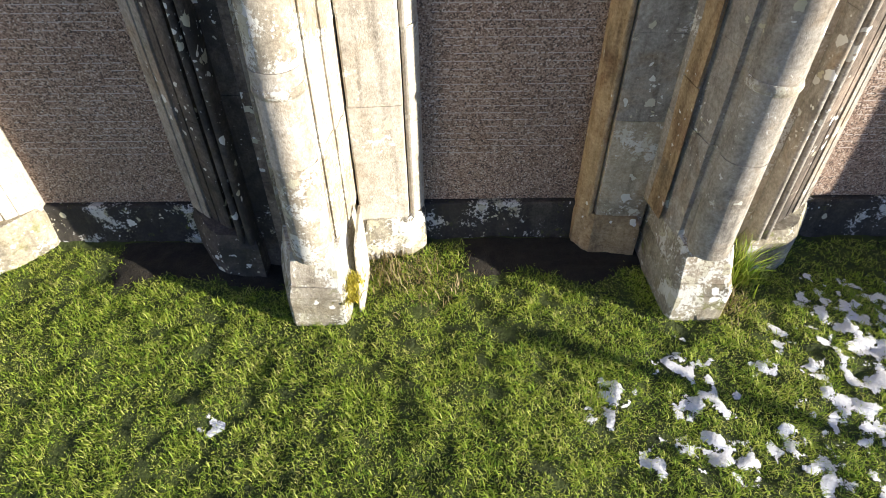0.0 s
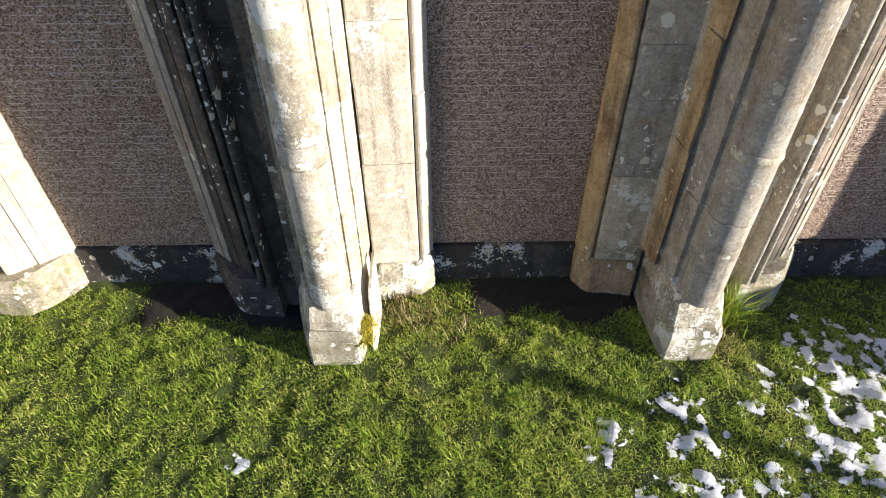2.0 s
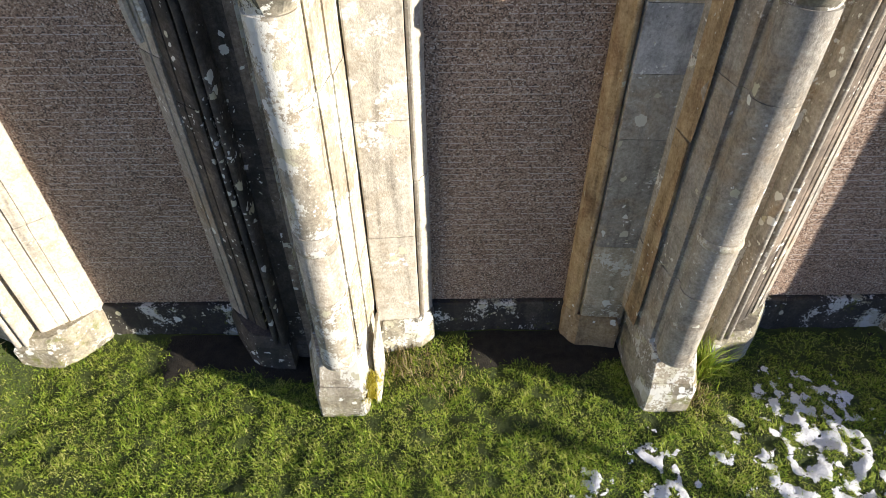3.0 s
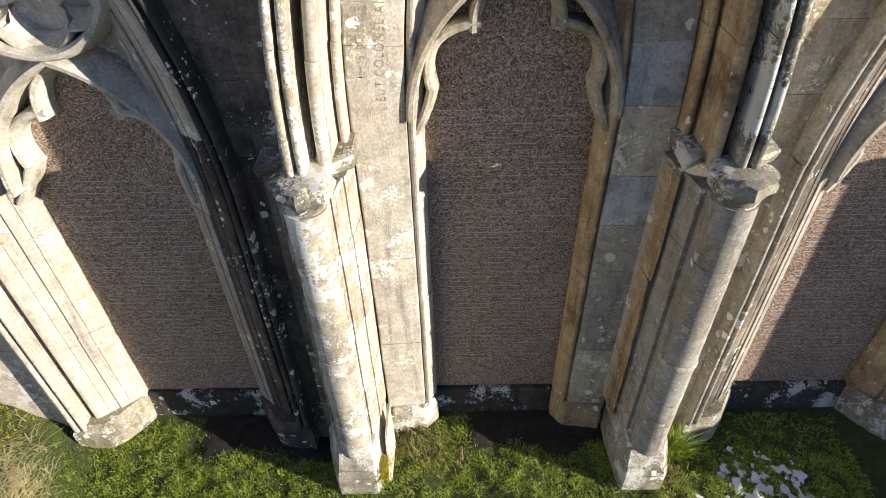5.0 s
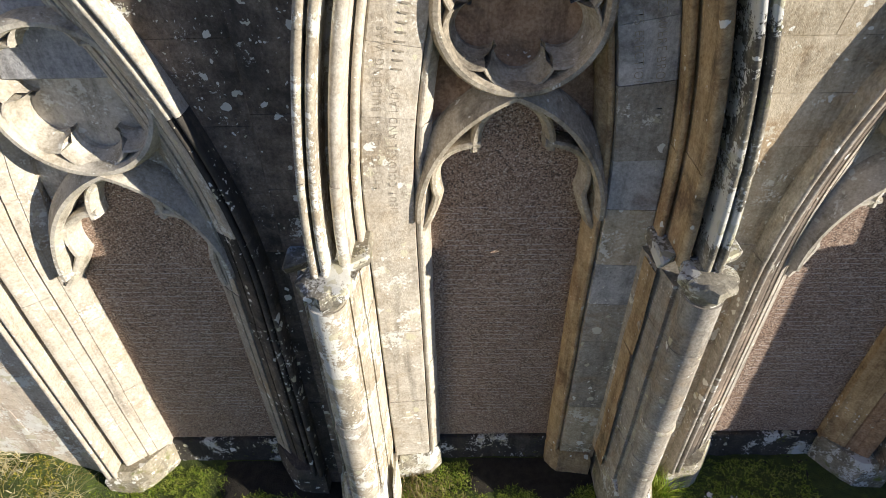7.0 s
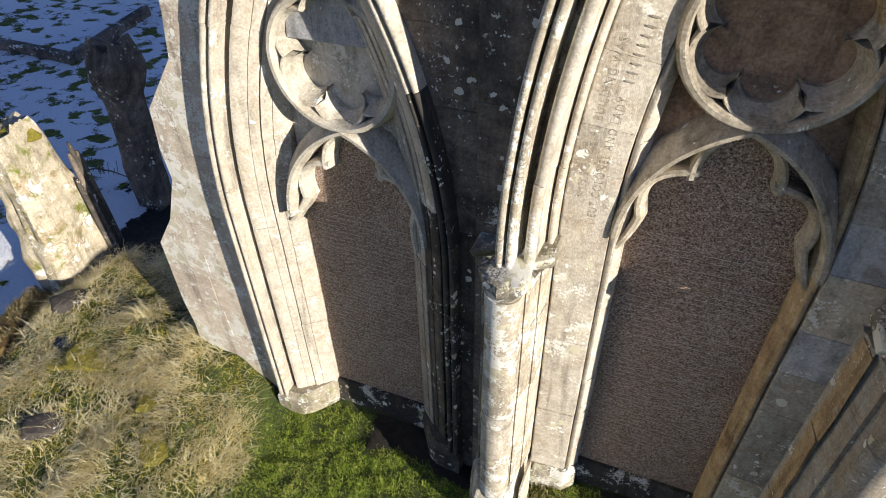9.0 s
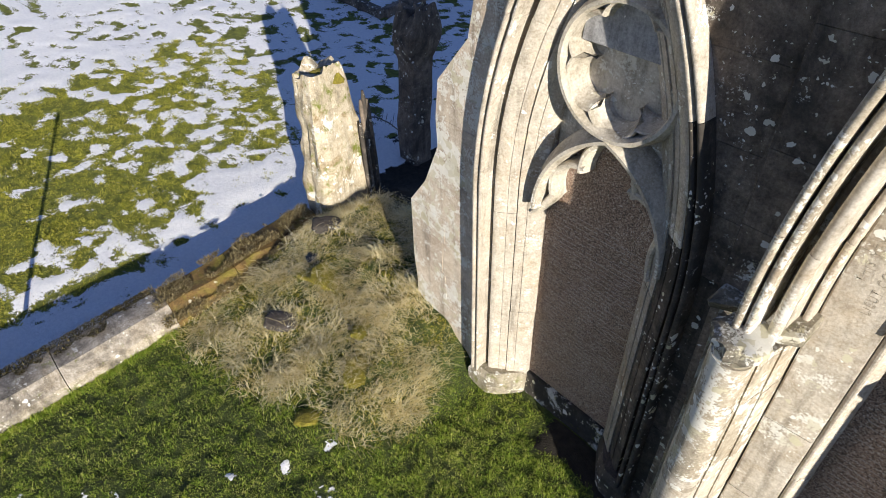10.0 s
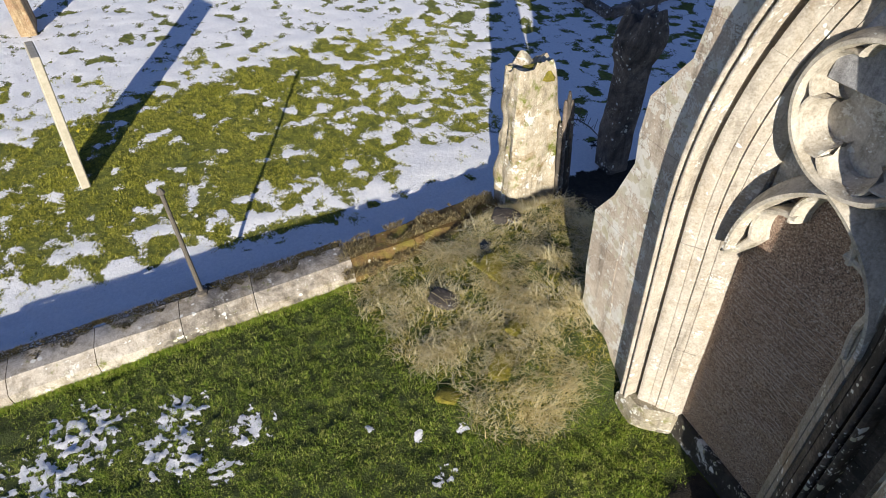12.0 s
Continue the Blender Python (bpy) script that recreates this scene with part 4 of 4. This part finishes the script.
# ---------------------------------------------------------------- kerb, stakes, stump
ky = -6.2
kerb_len = (0.95, 0.88, 1.02, 0.9)
i = 0
while ky < 2.8:
    y1 = 0.66 if ky < 0.6 < ky + 1.25 * kerb_len[i % 4] else min(2.9, ky + kerb_len[i % 4])
    old = ky > 0.6
    i += 1
    r0 = []
    for y in [ky + 0.004 + (y1 - ky - 0.008) * q / 6 for q in range(7)]:
        x = kerb_line(y)
        w = [0.012 * noise.noise(Vector((y * 3, q * 2.7, 6))) for q in range(6)]
        if old:
            sink = 0.05 * ease((y - 1.0) / 1.5)
            w = [3.0 * p + sink for p in w]
        r0.append([(x + w[0], y, -0.2), (x + w[1], y, 0.15 + w[0]), (x - 0.02 + w[1], y, 0.17 + w[0]), (x - 0.14 + w[2], y, 0.25 + w[3]), (x - 0.16 + w[2], y, 0.27 + w[3]), (x - 0.46, y, 0.30 + w[4]), (x - 0.5, y, 0.28 + w[5]), (x - 0.52, y, -0.2)])
    tagged(solid_part("kerb_stone", r0, BROWNKERB if old else KERBSTONE, None), "brown moss-stained kerb stone sinking into the dead grass" if old else "weathered chamfered kerb stone with lichen and moss", "kerb", "kerb stones round the plot")
    ky = y1


def stake(x, y, z, h, lean, thick):
    root = tagged(empty("iron_stake", (x, y, z)), "thin rusty iron railing stake leaning slightly", "stake", "iron stakes")
    a = [(thick * math.cos(k * math.pi / 4), thick * math.sin(k * math.pi / 4)) for k in range(8)]
    solid_part("rod", [[(p * s + lean * zz, q * s, zz) for p, q in a] for zz, s in ((-0.05, 1.0), (0.04, 1.0), (h - 0.12, 0.8), (h - 0.1, 0.8))], IRON, root)
    solid_part("finial", [[(p * s + lean * zz, q * s, zz) for p, q in a] for zz, s in ((h - 0.1, 0.8), (h - 0.07, 1.7), (h - 0.04, 1.2), (h, 0.15))], IRON, root)
    solid_part("collar", [[(p * s, q * s, zz) for p, q in a] for zz, s in ((-0.02, 2.6), (0.03, 2.4), (0.05, 1.2))], IRON, root)
    return root


stake(-6.18, -1.21, 0.30, 1.58, 0.0, 0.030)
stake(7.26, -0.61, 0.0, 1.62, 0.0, 0.055)

stump = tagged(empty("ruined_jamb", (-6.4, 3.35, 0)), "broken pale stone door jamb standing alone, topped with moss", "ruined jamb")


def rough_post(name, parent, half_x, half_y, z0, z1, seed, material, twist, top_wave, taper, head=0.0, bend=0.0):
    """A weathered upright of stone: squarish plan, eaten edges, broken top."""
    bm = bmesh.new()
    rows, ns, nz = [], 44, 26
    for j in range(nz):
        f = j / (nz - 1)
        z = z0 + (z1 - z0) * f
        row = []
        for k in range(ns):
            a = 2 * math.pi * k / ns
            ca, sa = math.cos(a), math.sin(a)
            q = (abs(ca) ** 7 + abs(sa) ** 7) ** (-1 / 7)
            p = Vector((ca * 1.2, sa * 1.2, z * 1.1 + seed))
            nn = 1 - taper * f ** 2 + 0.15 * noise.noise(p) + 0.10 * noise.noise(p * 2.7) + 0.04 * noise.noise(p * 8)
            if head and f > 0.72:
                nn += head * math.sin((f - 0.72) / 0.28 * math.pi * 0.9)
            zz = z + top_wave * f ** 3 * (noise.noise(Vector((ca * 1.5 + seed, sa * 1.5, 4))) + 0.6 * noise.noise(Vector((ca * 4 + seed, sa * 4, 4))))
            row.append(bm.verts.new((half_x * q * ca * nn, half_y * q * sa * nn + bend * f * f, zz)))
        rows.append(row)
    for a, b in zip(rows, rows[1:]):
        for k in range(ns):
            bm.faces.new((a[k], a[(k + 1) % ns], b[(k + 1) % ns], b[k]))
    cap = bm.verts.new((0, bend, z1 - 0.06))
    for k in range(ns):
        bm.faces.new((rows[-1][k], rows[-1][(k + 1) % ns], cap))
    ob = part(name, bm, material, parent)
    ob.rotation_euler = (0, 0, radians(twist))
    return ob


rough_post("core", stump, 0.27, 0.41, -0.1, 2.30, 3.0, JAMBSTONE, 6, 0.16, 0.3)
for k, (dx, dy, r, h) in enumerate(((0.29, 0.36, 0.030, 1.55), (0.27, 0.43, 0.034, 1.85), (0.24, 0.50, 0.032, 1.95), (0.21, 0.57, 0.036, 1.8), (0.12, 0.60, 0.034, 1.7), (0.02, 0.60, 0.04, 1.5))):
    solid_part("jamb_roll", [[(dx + r * math.cos(a * math.pi / 5) * sc, dy - 0.06 * z / 2 + r * math.sin(a * math.pi / 5) * sc, z) for a in range(10)] for z, sc in ((-0.1, 1.05), (0.5, 0.95), (0.9, 1.05), (h - 0.1, 0.9), (h, 0.45))], (SOOT_SHADE, SOOTY)[k % 2], stump)
me = block_mesh("moss_cap", [(-0.2, -0.26, 2.12), (0.2, -0.30, 2.12), (0.2, 0.3, 2.08), (-0.2, 0.3, 2.08), (-0.1, -0.12, 2.29), (0.1, -0.1, 2.26), (0.1, 0.22, 2.33), (-0.1, 0.2, 2.27)], MOSS, 0.05)
part("moss_cap", me, MOSS, stump, "yellow-green moss")

stump2 = tagged(empty("ruined_jamb", (-7.0, 5.25, 0)), "dark broken stone door jamb with swollen eroded head", "ruined jamb")
rough_post("core", stump2, 0.20, 0.22, -0.2, 2.42, 9.0, SOOTY, 0, 0.18, 0.1, 0.5, 0.2)

# dead twigs caught on the jamb
twig = tagged(empty("twig", (-6.2, 3.8, 1.55)), "bare grey twig sticking out of the broken jamb", "twig")
stem = [(0.0, 0.0, 0.0), (0.02, 0.18, -0.06), (0.05, 0.36, -0.2), (0.07, 0.5, -0.36)]
solid_part("stem", [[(x + 0.012 * math.cos(a * 2.1), y, z + 0.012 * math.sin(a * 2.1)) for a in range(3)] for x, y, z in stem], IRON, twig)
for k in range(7):
    t = k / 7
    y0, z0 = 0.08 + 0.4 * t, -0.02 - 0.32 * t
    up = 0.12 + 0.07 * math.sin(k * 2.3)
    solid_part("side_shoot", [[(0.03 + 0.006 * math.cos(a * 2.1), y0 + q * 0.05, z0 + up * q + 0.006 * math.sin(a * 2.1)) for a in range(3)] for q in (0, 0.5, 1)], IRON, twig)

# gravestones beyond the kerb
def gravestone(x, y, h, w, t, turn, lean, label, material):
    me = block_mesh("gravestone", [(-t, -w, -0.2), (t, -w, -0.2), (t, w, -0.2), (-t, w, -0.2), (-t * 0.85, -w * 0.96, h), (t * 0.85, -w * 0.96, h), (t * 0.85, w * 0.96, h), (-t * 0.85, w * 0.96, h)], material, 0.015)
    ob = tagged(part("gravestone", me, material, None), label, "gravestone", "gravestones on the bank")
    ob.matrix_world = pose(x, y, rise(x, y), 0, lean, turn)
    return ob


gravestone(-9.75, -2.83, 2.02, 0.40, 0.07, 104, 4.5, "tall thin pale grave slab standing in turf", WOOD)
gravestone(-15.3, -3.95, 1.2, 0.4, 0.16, 95, 0, "small reddish gravestone on snowy bank", OCHRE)

flowers = tagged(empty("flowers", (-10.75, -2.72, rise(-10.75, -2.72))), "small bunch of yellow flowers laid on the grave", "flowers")
for k in range(9):
    r = random.Random(k)
    px, py, pz = r.uniform(-0.1, 0.1), r.uniform(-0.16, 0.16), r.uniform(0.08, 0.17)
    bm = bmesh.new()
    c = bm.verts.new((px, py, pz))
    ringv = [bm.verts.new((px + 0.04 * math.cos(a * math.pi / 5) * (1 if a % 2 else 0.5), py + 0.04 * math.sin(a * math.pi / 5) * (1 if a % 2 else 0.5), pz + 0.012 * (a % 2))) for a in range(10)]
    low = bm.verts.new((px, py, pz - 0.03))
    for a in range(10):
        bm.faces.new((c, ringv[a], ringv[(a + 1) % 10]))
        bm.faces.new((low, ringv[(a + 1) % 10], ringv[a]))
    part("bloom", bm, PETAL, flowers)

# ---------------------------------------------------------------- carved lettering on the band of the centre arch
def on_band(bay, side, d, u):
    """Point of the band at distance d, square to the opening's line at u."""
    if u <= bay.zs:
        return bay.cx + side * (HALF + d), u
    a = (u - bay.zs) / bay.R
    return bay.cx + side * (HALF - bay.R + (bay.R + d) * math.cos(a)), bay.zs + (bay.R + d) * math.sin(a)


def carved(text, bay, side, d, u0, size, parent, flip):
    """Letters that follow the band up the jamb and round the arch."""
    cu = bpy.data.curves.new("letters", 'FONT')
    cu.body, cu.size, cu.space_character, cu.extrude, cu.offset = text, size, 1.22, 0.0, -0.0012
    tmp = new("letters", cu)
    bpy.context.view_layer.update()
    me = bpy.data.meshes.new_from_object(tmp.evaluated_get(bpy.context.evaluated_depsgraph_get()))
    bpy.data.objects.remove(tmp)
    for v in me.vertices:
        along, dd = v.co.x * 0.78, d + v.co.y
        x, z = on_band(bay, side, dd, u0 - along if flip else u0 + along)
        v.co = (x, 2.898 - 0.02 * (dd - 0.11) / 0.275 - 0.006, z)
    me.materials.clear()
    me.materials.append(CARVED)
    ob = part("lettering", me, CARVED, parent, "carved capital letters")
    ob["kind"] = "stuff"
    ob.matrix_parent_inverse = Matrix.Translation((-bay.cx, -PANEL_Y, 0))
    return ob


carved("THIS MEMORIAL BUILDING WAS", CENTRE, -1, 0.285, 3.19, 0.07, MID_ROOT, False)
carved("LIEUT COLONEL AND LADY", CENTRE, -1, 0.19, 3.02, 0.07, MID_ROOT, False)
carved("AFTER ITS ERECTION IN 1893", CENTRE, 1, 0.17, 4.42, 0.07, MID_ROOT, True)
carved("OLD STONES WERE BROUGHT", CENTRE, 1, 0.28, 4.55, 0.07, MID_ROOT, True)

# ---------------------------------------------------------------- flakes, cracks, tufts by the piers
flake = block_mesh("stone_flake", [(-0.385, 2.36, -0.05), (-0.355, 2.38, -0.05), (-0.345, 2.72, -0.05), (-0.37, 2.74, -0.05), (-0.395, 2.52, 0.40), (-0.372, 2.53, 0.42), (-0.36, 2.76, 0.52), (-0.385, 2.78, 0.50)], CREAM, 0.006)
tagged(part("stone_flake", flake, CREAM, None), "thin split slab of pale stone leaning on the pier foot", "stone slab")


def tuft(x, y, z, n, h, spread, seed, material, label):
    r = random.Random(seed)
    spots = [(x + r.gauss(0, spread), y + r.gauss(0, spread), z, r.uniform(0.6, 1.2)) for _ in range(n)]
    return blade_field("grass_tuft", spots, h, 0.006, 0.55, material, label, seed)


tuft(1.93, 2.62, 0.0, 420, 0.34, 0.06, 31, GRASS, "long fine grass tuft growing against the pier")
tuft(-0.42, 2.40, 0.22, 500, 0.06, 0.035, 32, MOSSGRASS, "cushion of moss on the plinth")
tuft(-0.42, 2.34, 0.16, 400, 0.06, 0.03, 33, MOSSGRASS, "cushion of moss on the plinth")
tuft(-0.20, 2.72, 0.0, 300, 0.10, 0.10, 34, WITHERED, "withered grass at the foot of the jamb")
tuft(1.82, 2.42, 0.0, 350, 0.09, 0.09, 35, WITHERED, "withered grass at the foot of the pier")
tuft(0.02, 2.62, 0.0, 260, 0.08, 0.14, 36, WITHERED, "withered grass and debris before the sill")

# worn bars where a name is carved after the second line
verts, faces = [], []
for k in range(8):
    u = 3.92 + 0.047 * k
    i = len(verts)
    for du, dd in ((0.0, 0.19), (0.010, 0.19), (0.010, 0.238), (0.0, 0.238)):
        x, z = on_band(CENTRE, -1, dd, u + du)
        verts.append((x, 2.889 - 0.02 * (dd - 0.11) / 0.275, z))
    faces.append((i, i + 1, i + 2, i + 3))
ob = part("name_bars", mesh_of("name_bars", verts, faces, CARVED, False), CARVED, MID_ROOT, "worn carved bars")
ob["kind"] = "stuff"
ob.matrix_parent_inverse = Matrix.Translation((-CENTRE.cx, -PANEL_Y, 0))


# ---------------------------------------------------------------- rubble, puddle, grave surround
def rubble(x, y, sx, sy, sz, turn, seed, material, label):
    bm = bmesh.new()
    bmesh.ops.create_icosphere(bm, subdivisions=3, radius=1.0)
    for v in bm.verts:
        p = v.co.copy()
        m = max(abs(p.x), abs(p.y), abs(p.z))
        q = p.lerp(p / m, 0.55) * (1 + 0.18 * noise.noise(p * 1.7 + Vector((seed, 0, 0))) + 0.06 * noise.noise(p * 5 + Vector((seed, 0, 0))))
        v.co = Vector((q.x * sx, q.y * sy, q.z * sz))
    ob = tagged(part("rubble_stone", bm, material, None), label, "stone", "fallen stones in the dead grass")
    ob.matrix_world = pose(x, y, rise(x, y) + sz * 0.25, 6 * math.sin(seed), 8 * math.cos(seed), turn)
    return ob


# black stone put where the grass has a dark hollow, for its shade
rubble(-4.95, 1.55, 0.22, 0.13, 0.06, 35, 1, SOOT_SHADE, "black stone standing in for a dark hollow in dead grass")
rubble(-5.35, 2.15, 0.16, 0.12, 0.035, 10, 3, MOSS, "moss-covered fallen stone in dead grass")
rubble(-3.75, 1.10, 0.13, 0.10, 0.04, 50, 4, MOSS, "moss-covered fallen stone in dead grass")
rubble(-4.10, 2.10, 0.15, 0.11, 0.035, 120, 5, MOSS, "moss-covered fallen stone in dead grass")
rubble(-5.0, 2.3, 0.26, 0.20, 0.04, 20, 7, MOSS, "moss-covered fallen stone in dead grass")
rubble(-3.75, 1.75, 0.20, 0.13, 0.035, 140, 9, MOSS, "moss-covered fallen stone in dead grass")
rubble(-5.75, 2.75, 0.2, 0.15, 0.06, 60, 6, SOOT_SHADE, "dark half-buried fallen stone by the broken jamb")

wm, wn_, wl_, wb = graph("still_water")
wb.inputs["Base Color"].default_value = (0.02, 0.025, 0.03, 1)
wb.inputs["Roughness"].default_value = 0.04
bm = bmesh.new()
ring = [bm.verts.new((0.13 * math.cos(a * math.pi / 9) * (1 + 0.25 * math.sin(a * 1.7)), 0.09 * math.sin(a * math.pi / 9) * (1 + 0.2 * math.cos(a * 2.3)), 0.0)) for a in range(18)]
low = [bm.verts.new((v.co.x * 0.8, v.co.y * 0.8, -0.03)) for v in ring]
bm.faces.new(ring)
for a in range(18):
    bm.faces.new((ring[a], low[a], low[(a + 1) % 18], ring[(a + 1) % 18]))
ob = tagged(part("puddle", bm, wm, None), "small puddle reflecting the sky among dead grass", "puddle", kind="structure")
ob.location = (-5.46, 2.33, rise(-5.46, 2.33) + 0.035)

# dark stone surround of a grave on the bank
for (xa, ya), (xb, yb) in (((-13.6, 7.55), (-11.4, 7.95)), ((-11.4, 8.0), (-11.9, 10.6))):
    ln = math.hypot(xb - xa, yb - ya)
    nx, ny = -(yb - ya) / ln * 0.11, (xb - xa) / ln * 0.11
    za, zb = rise(xa, ya), rise(xb, yb)
    me = block_mesh("grave_kerb", [(xa - nx, ya - ny, za - 0.15), (xb - nx, yb - ny, zb - 0.15), (xb + nx, yb + ny, zb - 0.15), (xa + nx, ya + ny, za - 0.15), (xa - nx, ya - ny, za + 0.2), (xb - nx, yb - ny, zb + 0.2), (xb + nx, yb + ny, zb + 0.2), (xa + nx, ya + ny, za + 0.2)], SOOTY, 0.03)
    tagged(part("grave_kerb", me, SOOTY, None), "dark stone edging of a snow-covered grave", "grave kerb", "edging of the grave")

# moss and roots along the back of the kerb
r = random.Random(9)
spots = []
for _ in range(15000):
    y = r.uniform(-4.0, 0.62)
    w = max(0.0, 0.12 + 0.30 * noise.noise(Vector((y * 3.1, 0, 1))) + 0.12 * noise.noise(Vector((y * 9, 0, 1))))
    spots.append((kerb_line(y) - 0.52 + r.uniform(-0.07, w), y, 0.285 + r.uniform(0, 0.012), r.uniform(0.5, 1.2)))
blade_field("kerb_moss", spots, 0.032, 0.009, 1.2, DARKMOSS, "dark moss and dead roots along the kerb", 41)
spots = []
for _ in range(15000):
    y = r.uniform(0.5, 2.9)
    q = r.uniform(-0.56, 0.12)
    if noise.noise(Vector((y * 4, q * 4, 3))) > -0.12 - 0.3 * (q + 0.2):
        spots.append((kerb_line(y) + q, y, max(rise(kerb_line(y) + q, y), (0.31 if q < -0.14 else 0.2) + 0.05 * ease((y - 1.0) / 1.5)) - 0.005, r.uniform(0.5, 1.3)))
blade_field("kerb_turf", spots, 0.055, 0.008, 1.15, WITHERED, "brown withered moss over the sunken kerb", 42)
spots = []
for _ in range(9000):
    y = r.uniform(-4.5, 0.6)
    spots.append((kerb_line(y) + abs(r.gauss(0.02, 0.05)), y, rise(kerb_line(y), y), r.uniform(0.6, 1.5)))
blade_field("kerb_grass", spots, 0.06, 0.006, 0.9, GRASS, "longer grass along the foot of the kerb", 43)

# bare damp earth along the wall's foot, coloured near black for its shade
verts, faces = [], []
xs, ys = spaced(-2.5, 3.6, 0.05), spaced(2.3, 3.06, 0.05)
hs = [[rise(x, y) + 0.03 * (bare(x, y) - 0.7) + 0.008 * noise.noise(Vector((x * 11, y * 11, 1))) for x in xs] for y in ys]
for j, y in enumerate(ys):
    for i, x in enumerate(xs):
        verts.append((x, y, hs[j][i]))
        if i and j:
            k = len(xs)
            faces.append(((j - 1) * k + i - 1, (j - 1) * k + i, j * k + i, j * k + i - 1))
tagged(part("soil", mesh_of("soil", verts, faces, SHADE_SOIL), SHADE_SOIL, None), "bare earth along the wall foot, near black with the shade there", "soil", kind="structure")

# grey tablet let into the upper half of the west roundel
me = block_mesh("roundel_tablet", [(-2.275, 2.975, 3.895), (-1.63, 2.975, 3.895), (-1.63, 3.075, 3.895), (-2.275, 3.075, 3.895), (-2.20, 2.975, 4.6), (-1.70, 2.975, 4.6), (-1.70, 3.075, 4.6), (-2.20, 3.075, 4.6)], TABLET, 0.006)
ob = part("roundel_tablet", me, TABLET, WEST_ROOT, "smooth grey stone tablet")
ob.matrix_parent_inverse = Matrix.Translation((-LEFT.cx, -PANEL_Y, 0))
